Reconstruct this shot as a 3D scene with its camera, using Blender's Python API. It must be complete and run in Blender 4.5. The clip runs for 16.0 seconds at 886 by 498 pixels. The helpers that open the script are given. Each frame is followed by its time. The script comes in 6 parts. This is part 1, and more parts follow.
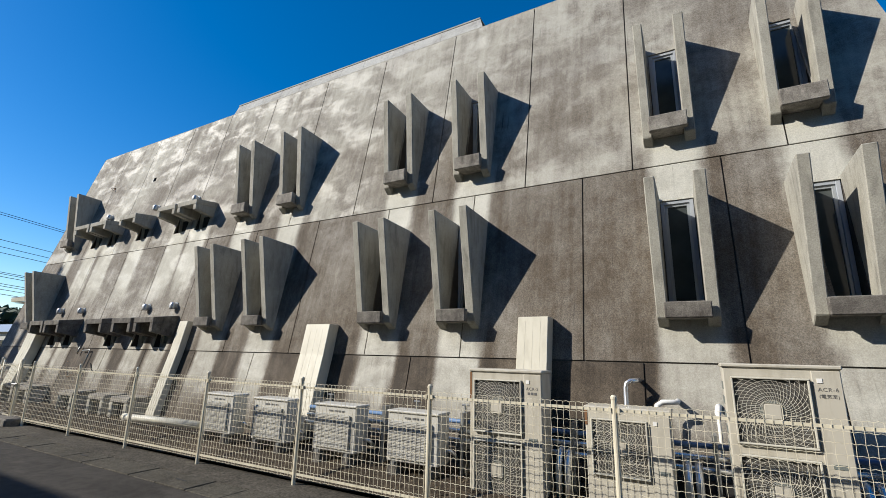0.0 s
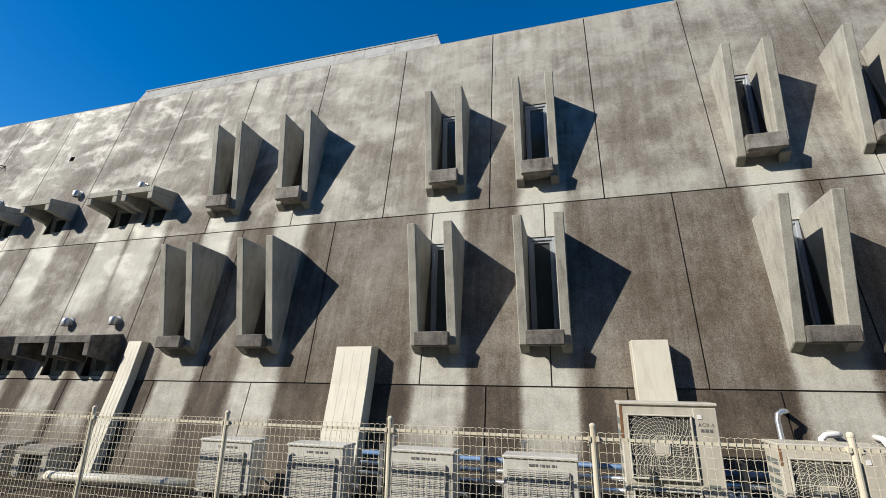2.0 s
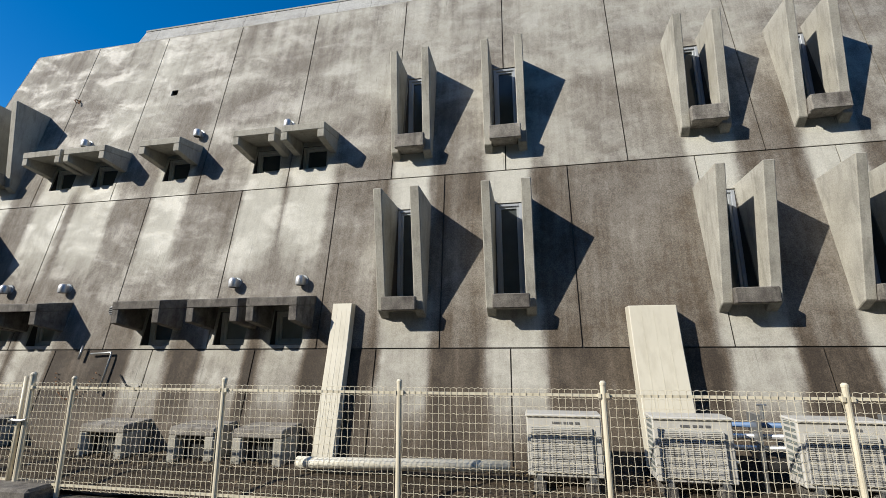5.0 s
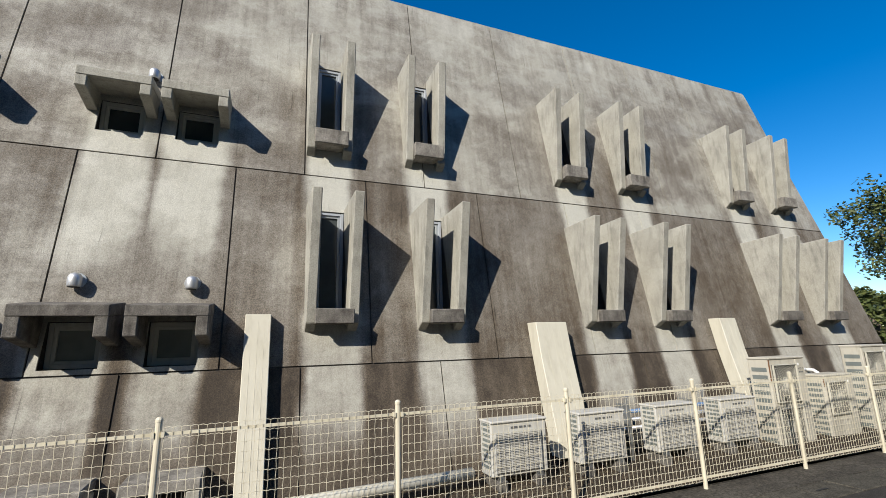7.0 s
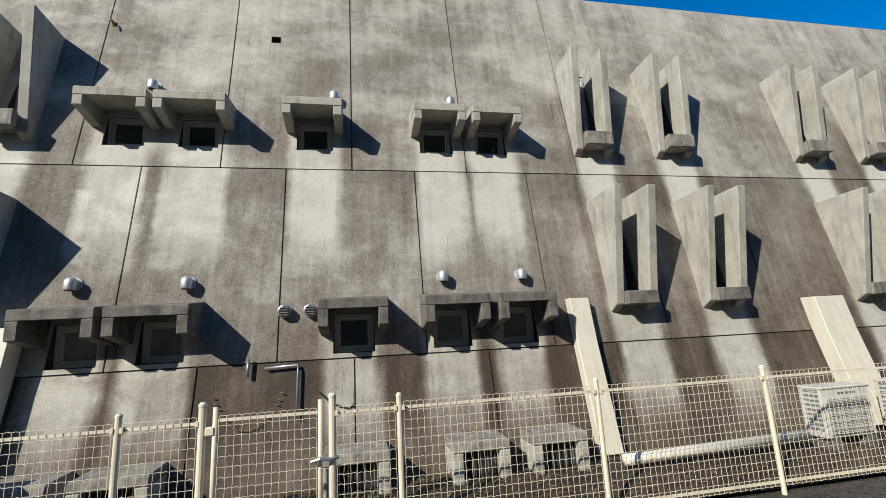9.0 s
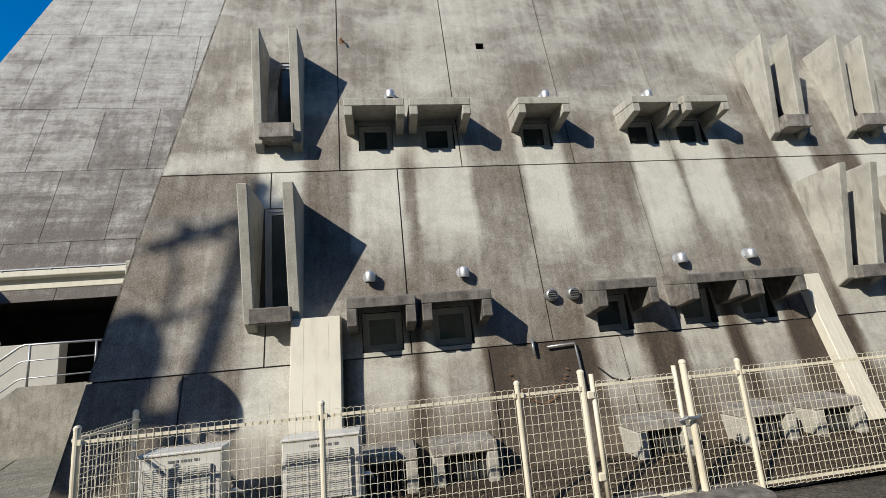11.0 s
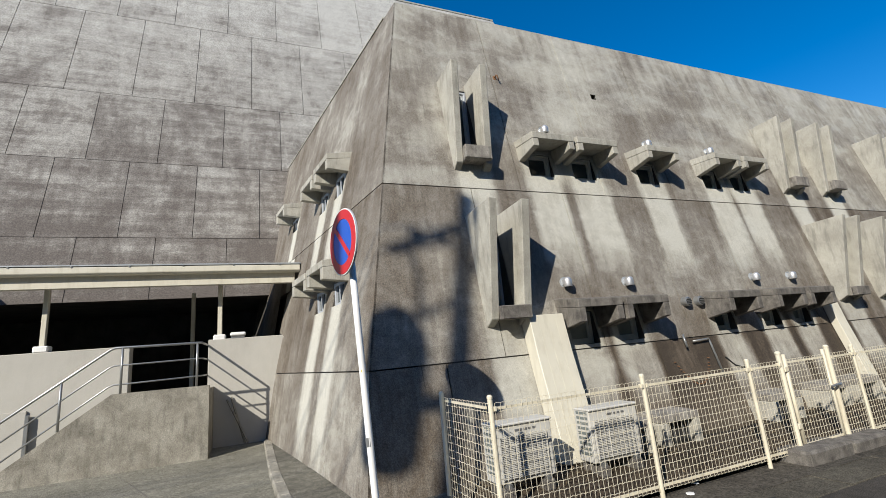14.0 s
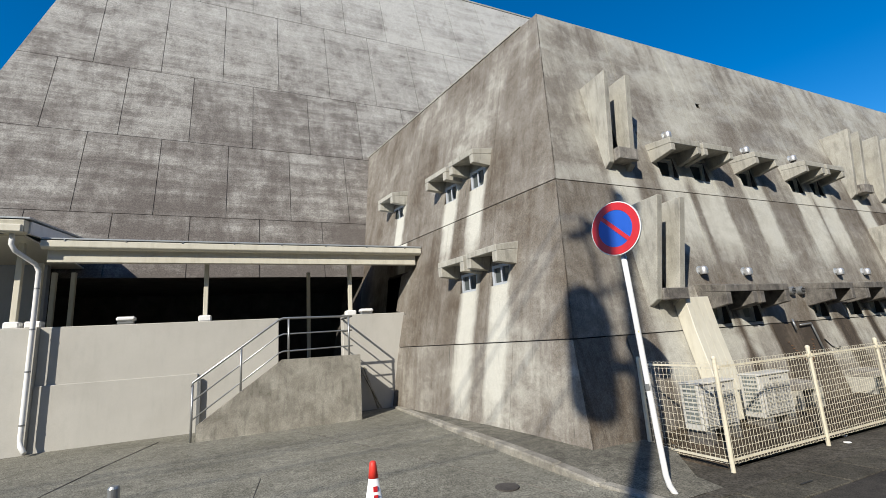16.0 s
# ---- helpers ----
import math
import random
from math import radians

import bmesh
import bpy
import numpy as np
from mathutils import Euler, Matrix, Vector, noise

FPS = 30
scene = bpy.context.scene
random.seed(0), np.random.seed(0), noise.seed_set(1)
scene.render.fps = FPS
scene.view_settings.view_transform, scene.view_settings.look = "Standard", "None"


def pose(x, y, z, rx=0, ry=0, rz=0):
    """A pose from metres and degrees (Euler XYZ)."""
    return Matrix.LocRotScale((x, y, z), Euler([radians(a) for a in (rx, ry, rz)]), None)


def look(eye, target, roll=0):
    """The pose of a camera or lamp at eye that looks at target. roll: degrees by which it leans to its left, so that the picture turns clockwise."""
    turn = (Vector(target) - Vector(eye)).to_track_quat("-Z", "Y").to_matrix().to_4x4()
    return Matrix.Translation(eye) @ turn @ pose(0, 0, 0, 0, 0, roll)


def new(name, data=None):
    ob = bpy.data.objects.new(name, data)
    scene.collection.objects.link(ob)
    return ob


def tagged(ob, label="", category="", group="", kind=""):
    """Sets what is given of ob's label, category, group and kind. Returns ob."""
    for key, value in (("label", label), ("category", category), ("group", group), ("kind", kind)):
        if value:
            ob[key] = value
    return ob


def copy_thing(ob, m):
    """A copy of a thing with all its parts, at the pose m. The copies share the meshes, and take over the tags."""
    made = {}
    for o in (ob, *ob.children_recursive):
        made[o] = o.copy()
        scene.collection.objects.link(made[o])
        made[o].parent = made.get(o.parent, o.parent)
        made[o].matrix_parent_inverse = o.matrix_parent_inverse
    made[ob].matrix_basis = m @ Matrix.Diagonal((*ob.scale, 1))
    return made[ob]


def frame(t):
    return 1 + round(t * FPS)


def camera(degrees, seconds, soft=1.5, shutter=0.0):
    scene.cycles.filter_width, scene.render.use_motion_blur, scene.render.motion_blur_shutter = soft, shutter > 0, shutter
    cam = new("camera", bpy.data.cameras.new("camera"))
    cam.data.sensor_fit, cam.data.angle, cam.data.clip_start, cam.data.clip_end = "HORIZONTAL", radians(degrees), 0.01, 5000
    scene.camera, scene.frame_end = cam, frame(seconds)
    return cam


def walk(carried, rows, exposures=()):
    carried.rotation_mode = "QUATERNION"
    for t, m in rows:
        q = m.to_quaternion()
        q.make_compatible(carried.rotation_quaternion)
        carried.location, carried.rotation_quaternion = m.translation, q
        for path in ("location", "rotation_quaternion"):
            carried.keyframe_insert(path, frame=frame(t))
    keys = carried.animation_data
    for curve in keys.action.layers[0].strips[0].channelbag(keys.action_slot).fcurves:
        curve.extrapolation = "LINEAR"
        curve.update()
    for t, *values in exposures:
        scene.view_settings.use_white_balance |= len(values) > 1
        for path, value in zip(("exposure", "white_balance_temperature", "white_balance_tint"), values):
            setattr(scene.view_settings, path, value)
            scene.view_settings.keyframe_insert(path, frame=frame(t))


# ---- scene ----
cam = camera(89, 16.0, soft=0.6)
ROWS = [
    (0.0, -0.162, 0.150, 1.587, 103.26, -1.28, 28.84),
    (0.5, -0.858, 0.123, 1.604, 103.83, -0.95, 26.81),
    (1.0, -1.528, 0.096, 1.610, 104.30, -0.79, 23.51),
    (1.5, -2.199, 0.101, 1.630, 105.33, -0.61, 18.66),
    (2.0, -2.868, 0.131, 1.617, 106.28, -0.71, 15.48),
    (2.5, -3.576, 0.169, 1.610, 107.05, -0.63, 14.34),
    (3.0, -4.286, 0.185, 1.591, 106.79, -0.74, 12.90),
    (3.5, -4.994, 0.163, 1.588, 105.95, -0.93, 14.32),
    (4.0, -5.722, 0.109, 1.577, 104.15, -1.33, 16.03),
    (4.2, -6.008, 0.103, 1.573, 103.49, -1.19, 15.88),
    (6.3, -8.825, 0.189, 1.698, 101.00, 1.61, -8.40),
    (6.5, -9.079, 0.207, 1.719, 101.08, 1.29, -12.34),
    (7.0, -9.666, 0.278, 1.779, 101.89, 1.46, -21.94),
    (7.5, -10.325, 0.305, 1.763, 102.53, 1.35, -29.03),
    (8.0, -11.031, 0.336, 1.759, 102.89, 1.05, -30.12),
    (8.5, -11.798, 0.319, 1.764, 102.48, 1.87, -23.65),
    (9.0, -12.628, 0.321, 1.731, 101.22, 3.03, -10.69),
    (9.5, -13.425, 0.272, 1.739, 100.76, 4.37, -4.41),
    (10.0, -14.181, 0.285, 1.740, 101.69, 4.32, -2.83),
    (10.2, -14.480, 0.308, 1.709, 102.13, 4.26, -3.29),
    (12.3, -17.637, 0.513, 1.697, 99.72, 5.34, -16.47),
    (12.5, -17.939, 0.536, 1.715, 99.99, 4.97, -17.67),
    (13.0, -18.673, 0.567, 1.755, 100.88, 4.57, -18.56),
    (13.5, -19.400, 0.532, 1.754, 101.99, 4.93, -20.18),
    (14.0, -20.144, 0.560, 1.732, 102.59, 5.18, -21.86),
    (14.5, -20.876, 0.607, 1.722, 102.61, 4.60, -23.98),
    (15.0, -21.669, 0.683, 1.696, 102.35, 4.29, -23.83),
    (15.5, -22.434, 0.779, 1.663, 101.72, 3.76, -23.79),
    (16.0, -23.184, 0.874, 1.678, 101.31, 3.77, -24.01),
]
walk(cam, [(t, pose(x, y, z, rx, ry, rz)) for t, x, y, z, rx, ry, rz in ROWS])

# ---------------------------------------------------------------- light
SUN = Vector((-0.75, -0.60, 0.62)).normalized()
world = bpy.data.worlds.new("sky")
scene.world = world
world.use_nodes = True
wn = world.node_tree
sky = wn.nodes.new("ShaderNodeTexSky")
sky.sky_type = "NISHITA"
sky.sun_disc = False
sky.sun_elevation = math.asin(SUN.z)
sky.sun_rotation = math.atan2(SUN.x, SUN.y)
sky.altitude = 1400
sky.air_density, sky.dust_density, sky.ozone_density = 1.0, 0.9, 1.5
wn.nodes["Background"].inputs[1].default_value = 0.137
rich = wn.nodes.new("ShaderNodeHueSaturation")
rich.inputs["Saturation"].default_value = 1.50
rich.inputs["Hue"].default_value = 0.503
wn.links.new(sky.outputs[0], rich.inputs["Color"])
wn.links.new(rich.outputs[0], wn.nodes["Background"].inputs[0])
sun = new("sun", bpy.data.lights.new("sun", "SUN"))
sun.data.energy, sun.data.angle, sun.data.color = 5.0, radians(0.55), (1.0, 0.94, 0.835)
sun.matrix_world = look(SUN * 50, (0, 0, 0))
scene.view_settings.exposure = 0.28


# ---------------------------------------------------------------- materials
def mat(name, rough=0.8, metal=0.0):
    m = bpy.data.materials.new(name)
    m.use_nodes = True
    b = m.node_tree.nodes["Principled BSDF"]
    b.inputs["Roughness"].default_value, b.inputs["Metallic"].default_value = rough, metal
    return m, m.node_tree.nodes, m.node_tree.links, b


def coords(nodes, links, scale=(1, 1, 1)):
    geo = nodes.new("ShaderNodeNewGeometry")
    mp = nodes.new("ShaderNodeMapping")
    mp.inputs["Scale"].default_value = scale
    links.new(geo.outputs["Position"], mp.inputs["Vector"])
    return mp.outputs[0]


def noisy(nodes, links, vec, scale, detail=5, rough=0.55, dist=0.0):
    n = nodes.new("ShaderNodeTexNoise")
    n.inputs["Scale"].default_value, n.inputs["Detail"].default_value = scale, detail
    n.inputs["Roughness"].default_value, n.inputs["Distortion"].default_value = rough, dist
    links.new(vec, n.inputs["Vector"])
    return n.outputs[0]


def ramp(nodes, links, fac, stops):
    r = nodes.new("ShaderNodeValToRGB")
    e = r.color_ramp.elements
    while len(e) < len(stops):
        e.new(0.5)
    for el, (p, c) in zip(e, stops):
        el.position = p
        el.color = (*c, 1) if isinstance(c, tuple) else (c, c, c, 1)
    links.new(fac, r.inputs[0])
    return r.outputs[0]


def mix(nodes, links, fac, a, b, mode="MIX"):
    m = nodes.new("ShaderNodeMix")
    m.data_type, m.blend_type = "RGBA", mode
    for sock, v in ((m.inputs[0], fac), (m.inputs[6], a), (m.inputs[7], b)):
        if isinstance(v, (int, float)):
            sock.default_value = v
        elif isinstance(v, tuple):
            sock.default_value = (*v, 1)
        else:
            links.new(v, sock)
    return m.outputs[2]


def arith(nodes, links, op, a, b=0.0, c=0.0):
    m = nodes.new("ShaderNodeMath")
    m.operation = op
    for sock, v in zip(m.inputs, (a, b, c)):
        if isinstance(v, (int, float)):
            sock.default_value = v
        else:
            links.new(v, sock)
    return m.outputs[0]


def bump(nodes, links, bsdf, height, dist=0.004, strength=0.6):
    b = nodes.new("ShaderNodeBump")
    b.inputs["Distance"].default_value, b.inputs["Strength"].default_value = dist, strength
    links.new(height, b.inputs["Height"])
    links.new(b.outputs[0], bsdf.inputs["Normal"])


def runs(nodes, links, k):
    """Coordinates that run straight down the sloping walls, squeezed by k in height."""
    sep = nodes.new("ShaderNodeSeparateXYZ")
    links.new(nodes.new("ShaderNodeNewGeometry").outputs["Position"], sep.inputs[0])
    u = arith(nodes, links, "MULTIPLY_ADD", sep.outputs[2], -0.22, arith(nodes, links, "ADD", sep.outputs[0], sep.outputs[1]))
    com = nodes.new("ShaderNodeCombineXYZ")
    links.new(u, com.inputs[0])
    links.new(arith(nodes, links, "MULTIPLY", sep.outputs[2], k), com.inputs[2])
    return com.outputs[0]


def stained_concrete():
    """Roughcast paint: dark weathered film, paler on washed tracks and wherever vertex paleness rises."""
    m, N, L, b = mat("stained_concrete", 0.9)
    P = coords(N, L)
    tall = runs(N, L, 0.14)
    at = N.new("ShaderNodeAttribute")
    at.attribute_name = "paleness"
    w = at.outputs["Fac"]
    streak = noisy(N, L, tall, 5.0, 6, 0.6)
    blotch = noisy(N, L, P, 1.3, 6, 0.62, 0.4)
    grain = noisy(N, L, P, 60, 3, 0.6)
    speck = noisy(N, L, P, 18, 4, 0.7)
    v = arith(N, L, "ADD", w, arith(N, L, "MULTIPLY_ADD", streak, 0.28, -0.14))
    v = arith(N, L, "ADD", v, arith(N, L, "MULTIPLY_ADD", blotch, 0.44, -0.22))
    v = arith(N, L, "ADD", v, arith(N, L, "MULTIPLY_ADD", speck, 0.14, -0.07))
    mottle = noisy(N, L, coords(N, L, (1, 1, 0.75)), 5.5, 8, 0.72, 0.6)
    v = arith(N, L, "ADD", v, arith(N, L, "MULTIPLY_ADD", mottle, 0.36, -0.18))
    fine = noisy(N, L, runs(N, L, 0.06), 13, 4, 0.6)
    v = arith(N, L, "ADD", v, arith(N, L, "MULTIPLY_ADD", fine, 0.24, -0.12))
    worn = noisy(N, L, coords(N, L, (0.75, 0.75, 1.3)), 1.9, 11, 0.66, 0.35)
    patch = ramp(N, L, worn, [(0.47, 0.0), (0.60, 1.0)])
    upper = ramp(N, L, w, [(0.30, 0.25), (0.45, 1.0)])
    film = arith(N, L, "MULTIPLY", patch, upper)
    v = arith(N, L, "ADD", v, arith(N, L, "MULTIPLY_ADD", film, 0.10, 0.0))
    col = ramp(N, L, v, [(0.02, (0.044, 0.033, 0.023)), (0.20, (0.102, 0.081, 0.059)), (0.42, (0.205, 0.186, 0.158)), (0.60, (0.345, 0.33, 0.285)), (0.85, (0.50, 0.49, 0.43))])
    dry = ramp(N, L, v, [(0.30, 0.42), (0.62, 0.14)])
    col = mix(N, L, dry, col, ramp(N, L, grain, [(0.38, 0.18), (0.62, 0.82)]), "OVERLAY")
    fleck = noisy(N, L, P, 140, 2, 0.5)
    col = mix(N, L, dry, col, ramp(N, L, fleck, [(0.33, 0.12), (0.5, 0.52), (0.68, 0.80)]), "OVERLAY")
    drip = ramp(N, L, noisy(N, L, runs(N, L, 0.04), 30, 3, 0.55), [(0.27, 0.35), (0.36, 1.0)])
    patchy = ramp(N, L, noisy(N, L, P, 0.9, 3, 0.5), [(0.42, 0.15), (0.60, 0.95)])
    col = mix(N, L, patchy, col, mix(N, L, 1.0, col, drip, "MULTIPLY"))
    L.new(col, b.inputs["Base Color"])
    L.new(arith(N, L, "MULTIPLY_ADD", film, -0.30, 0.86), b.inputs["Roughness"])
    bump(N, L, b, arith(N, L, "ADD", noisy(N, L, P, 85, 3, 0.6), arith(N, L, "MULTIPLY", grain, 0.4)), 0.007, 0.65)
    return m


def plain_concrete(name, lo, hi, dark=0.5, scale=2.2, relief=0.011, grit=0.35):
    m, N, L, b = mat(name, 0.92)
    P = coords(N, L)
    a = noisy(N, L, P, scale, 7, 0.62, 0.3)
    col = ramp(N, L, a, [(0.3, lo), (0.7, hi)])
    streak = noisy(N, L, coords(N, L, (1, 1, 0.2)), 11, 5, 0.6)
    col = mix(N, L, 0.7, col, ramp(N, L, streak, [(0.3, dark), (0.5, 1.0)]), "MULTIPLY")
    g = noisy(N, L, P, 75, 4, 0.7)
    col = mix(N, L, grit, col, ramp(N, L, g, [(0.36, 0.15), (0.64, 0.85)]), "OVERLAY")
    L.new(col, b.inputs["Base Color"])
    bump(N, L, b, noisy(N, L, P, 70, 4, 0.65), relief, 0.8)
    return m


def board_concrete():
    """Grey cast panels with horizontal board bands."""
    m, N, L, b = mat("board_marked_concrete", 0.9)
    P = coords(N, L)
    band = noisy(N, L, coords(N, L, (0.10, 0.10, 1.3)), 2.6, 9, 0.70, 0.3)
    blotch = noisy(N, L, P, 0.8, 7, 0.65, 0.5)
    low = noisy(N, L, coords(N, L, (1, 1, 0.25)), 1.6, 5, 0.6)
    inf = N.new("ShaderNodeObjectInfo")
    at = N.new("ShaderNodeAttribute")
    at.attribute_name = "paleness"
    v = arith(N, L, "ADD", arith(N, L, "MULTIPLY_ADD", band, 1.0, -0.50), arith(N, L, "MULTIPLY_ADD", blotch, 0.8, -0.4))
    v = arith(N, L, "ADD", v, arith(N, L, "MULTIPLY_ADD", low, 0.5, -0.25))
    v = arith(N, L, "ADD", v, arith(N, L, "MULTIPLY_ADD", inf.outputs["Random"], 0.11, -0.055))
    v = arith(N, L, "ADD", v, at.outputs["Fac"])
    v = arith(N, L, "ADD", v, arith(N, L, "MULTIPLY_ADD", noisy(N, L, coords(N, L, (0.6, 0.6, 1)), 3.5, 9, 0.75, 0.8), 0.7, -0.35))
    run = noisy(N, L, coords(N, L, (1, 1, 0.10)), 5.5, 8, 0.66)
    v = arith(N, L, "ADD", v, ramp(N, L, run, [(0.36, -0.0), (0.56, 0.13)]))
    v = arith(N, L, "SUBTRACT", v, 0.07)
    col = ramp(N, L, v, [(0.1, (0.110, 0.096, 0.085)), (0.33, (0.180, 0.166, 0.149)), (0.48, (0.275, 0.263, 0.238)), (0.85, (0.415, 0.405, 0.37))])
    g = noisy(N, L, P, 30, 4, 0.65)
    col = mix(N, L, 0.5, col, ramp(N, L, g, [(0.36, 0.2), (0.64, 0.8)]), "OVERLAY")
    L.new(col, b.inputs["Base Color"])
    bump(N, L, b, g, 0.008, 0.5)
    return m


def paint(name, col, rough=0.45, var=0.08, dirt=0.25, metal=0.0, scale=6.0):
    m, N, L, b = mat(name, rough, metal)
    P = coords(N, L)
    a = noisy(N, L, P, scale, 5, 0.6)
    d = noisy(N, L, coords(N, L, (1, 1, 0.25)), 9, 6, 0.65)
    c = mix(N, L, a, tuple(x * (1 - var) for x in col), tuple(min(1, x * (1 + var)) for x in col))
    c = mix(N, L, dirt, c, ramp(N, L, d, [(0.32, (0.42, 0.38, 0.31)), (0.52, (1.0, 1.0, 1.0))]), "MULTIPLY")
    L.new(c, b.inputs["Base Color"])
    L.new(arith(N, L, "MULTIPLY_ADD", d, 0.3, rough - 0.12), b.inputs["Roughness"])
    bump(N, L, b, noisy(N, L, P, 120, 2), 0.001, 0.3)
    return m


def ground_mat(name, lo, hi, grain=70, stain=0.5, rough=0.92, mossy=0.5):
    m, N, L, b = mat(name, rough)
    P = coords(N, L)
    a = noisy(N, L, P, 0.9, 7, 0.62, 0.5)
    g = noisy(N, L, P, grain, 3, 0.7)
    s = noisy(N, L, coords(N, L, (0.35, 1, 1)), 1.7, 6, 0.6)
    col = ramp(N, L, a, [(0.3, lo), (0.7, hi)])
    col = mix(N, L, 0.65, col, ramp(N, L, g, [(0.35, 0.08), (0.65, 0.9)]), "OVERLAY")
    col = mix(N, L, stain, col, ramp(N, L, s, [(0.3, 0.45), (0.55, 1.0)]), "MULTIPLY")
    moss = noisy(N, L, P, 9.0, 7, 0.7, 0.3)
    col = mix(N, L, mossy, col, ramp(N, L, moss, [(0.34, 0.22), (0.62, 0.72)]), "OVERLAY")
    L.new(col, b.inputs["Base Color"])
    b.inputs["Specular IOR Level"].default_value = 0.2
    bump(N, L, b, g, 0.008, 0.8)
    return m


def leafy(name, lo, hi):
    m, N, L, b = mat(name, 0.6)
    geo = N.new("ShaderNodeNewGeometry")
    c = ramp(N, L, geo.outputs["Random Per Island"], [(0.0, lo), (1.0, hi)])
    L.new(c, b.inputs["Base Color"])
    return m


def glassy(name, col, rough=0.06):
    m, N, L, b = mat(name, rough)
    P = coords(N, L)
    L.new(ramp(N, L, noisy(N, L, P, 3, 4), [(0.3, col), (0.7, tuple(c * 1.5 for c in col))]), b.inputs["Base Color"])
    L.new(arith(N, L, "MULTIPLY_ADD", noisy(N, L, P, 8, 4), 0.12, rough - 0.04), b.inputs["Roughness"])
    b.inputs["Specular IOR Level"].default_value = 0.35
    return m


M_WALL = stained_concrete()
M_FIN = plain_concrete("roughcast_concrete", (0.30, 0.287, 0.245), (0.44, 0.425, 0.368), 0.55, 2.6, 0.006, 0.24)
M_SILL = plain_concrete("weathered_concrete", (0.13, 0.115, 0.10), (0.34, 0.32, 0.28), 0.35, 6.0)
# stain on hoods and sills; painted shade on the unit footings
M_EDGE = plain_concrete("blackened_shade_concrete", (0.075, 0.066, 0.058), (0.21, 0.195, 0.17), 0.4, 7.0)
M_BIG = board_concrete()
# dark joints; the undercroft wears it as painted shade
M_SEAM_SHADE = plain_concrete("joint_and_shade_concrete", (0.045, 0.038, 0.033), (0.10, 0.09, 0.08), 0.7)
M_RENDER = plain_concrete("smooth_render", (0.40, 0.385, 0.345), (0.47, 0.455, 0.41), 0.93, 0.8, 0.0006, 0.06)
M_STEP = plain_concrete("old_concrete", (0.16, 0.146, 0.118), (0.37, 0.35, 0.295), 0.55, 2.4)
M_CREAM = paint("cream_paint", (0.60, 0.57, 0.47), 0.4, 0.05, 0.2)
M_FENCE = paint("fence_paint", (0.66, 0.61, 0.475), 0.45, 0.06, 0.35)
M_AC = paint("appliance_paint", (0.50, 0.47, 0.395), 0.42, 0.05, 0.3)
M_ACW = paint("appliance_white", (0.52, 0.51, 0.47), 0.42, 0.05, 0.3)
M_GRILL = paint("grille_wire", (0.55, 0.53, 0.45), 0.45, 0.08, 0.3)
# black parts, and the painted-in dark of openings
M_DARK = paint("black_and_void_shade", (0.018, 0.018, 0.018), 0.8, 0.2, 0.1)
# shade inside the fan openings, as a flat colour
M_SHADEFAN = paint("fan_recess_shade", (0.085, 0.080, 0.070), 0.6, 0.2, 0.3)
M_FINS = paint("coil_fins", (0.16, 0.18, 0.17), 0.5, 0.2, 0.2)
M_RUST = paint("rust", (0.20, 0.10, 0.045), 0.85, 0.3, 0.3)
M_ALU = paint("aluminium", (0.42, 0.45, 0.47), 0.38, 0.05, 0.15, 0.4)
M_FRAME = paint("window_frame_grey", (0.38, 0.41, 0.45), 0.4, 0.05, 0.2)
M_STEEL = paint("steel_tube", (0.34, 0.35, 0.35), 0.35, 0.05, 0.2, 0.7)
M_FOIL = paint("foil_lagging", (0.80, 0.81, 0.82), 0.26, 0.08, 0.2, 0.8)
M_CAP = paint("brushed_steel_cap", (0.60, 0.61, 0.62), 0.42, 0.06, 0.2, 0.75)
M_BLUE = paint("blue_lagging", (0.10, 0.18, 0.33), 0.5, 0.1, 0.3)
M_PIPE = paint("ivory_pipe", (0.72, 0.69, 0.58), 0.45, 0.06, 0.3)
M_GLASS = glassy("window_glass", (0.050, 0.058, 0.058), 0.06)
# frosted panes; the windscreens use it as a painted reflection
M_FROST_GLARE = glassy("frosted_and_glare_glass", (0.19, 0.20, 0.17), 0.4)
M_PALEFRAME = paint("pale_window_frame", (0.56, 0.56, 0.50), 0.45, 0.05, 0.25)
M_ASPHALT = ground_mat("asphalt", (0.036, 0.032, 0.027), (0.072, 0.065, 0.056), 90, 0.5)
M_GUTTER = ground_mat("gutter_concrete", (0.056, 0.050, 0.039), (0.100, 0.091, 0.071), 60, 0.5)
M_VERGE = ground_mat("rough_asphalt", (0.050, 0.044, 0.035), (0.100, 0.090, 0.073), 40, 0.5)
M_COURT = ground_mat("yard_concrete", (0.165, 0.157, 0.125), (0.245, 0.235, 0.192), 55, 0.32, 0.92, 0.40)
M_STRIP = ground_mat("exposed_aggregate", (0.105, 0.098, 0.078), (0.185, 0.175, 0.142), 62, 0.45, 0.92, 0.55)
M_SOIL = ground_mat("gravelly_soil", (0.040, 0.030, 0.021), (0.086, 0.067, 0.047), 35, 0.6)
M_GRASS = ground_mat("dry_grass", (0.10, 0.095, 0.05), (0.20, 0.17, 0.10), 25, 0.4)
M_TEXT = paint("grey_print", (0.12, 0.12, 0.12), 0.6, 0.05, 0.0)
M_RED = paint("red_enamel", (0.55, 0.025, 0.03), 0.35, 0.05, 0.1)
M_SIGNBLUE = paint("blue_enamel", (0.02, 0.10, 0.50), 0.35, 0.05, 0.1)
M_WHITE = paint("white_paint", (0.80, 0.80, 0.78), 0.4, 0.04, 0.15)
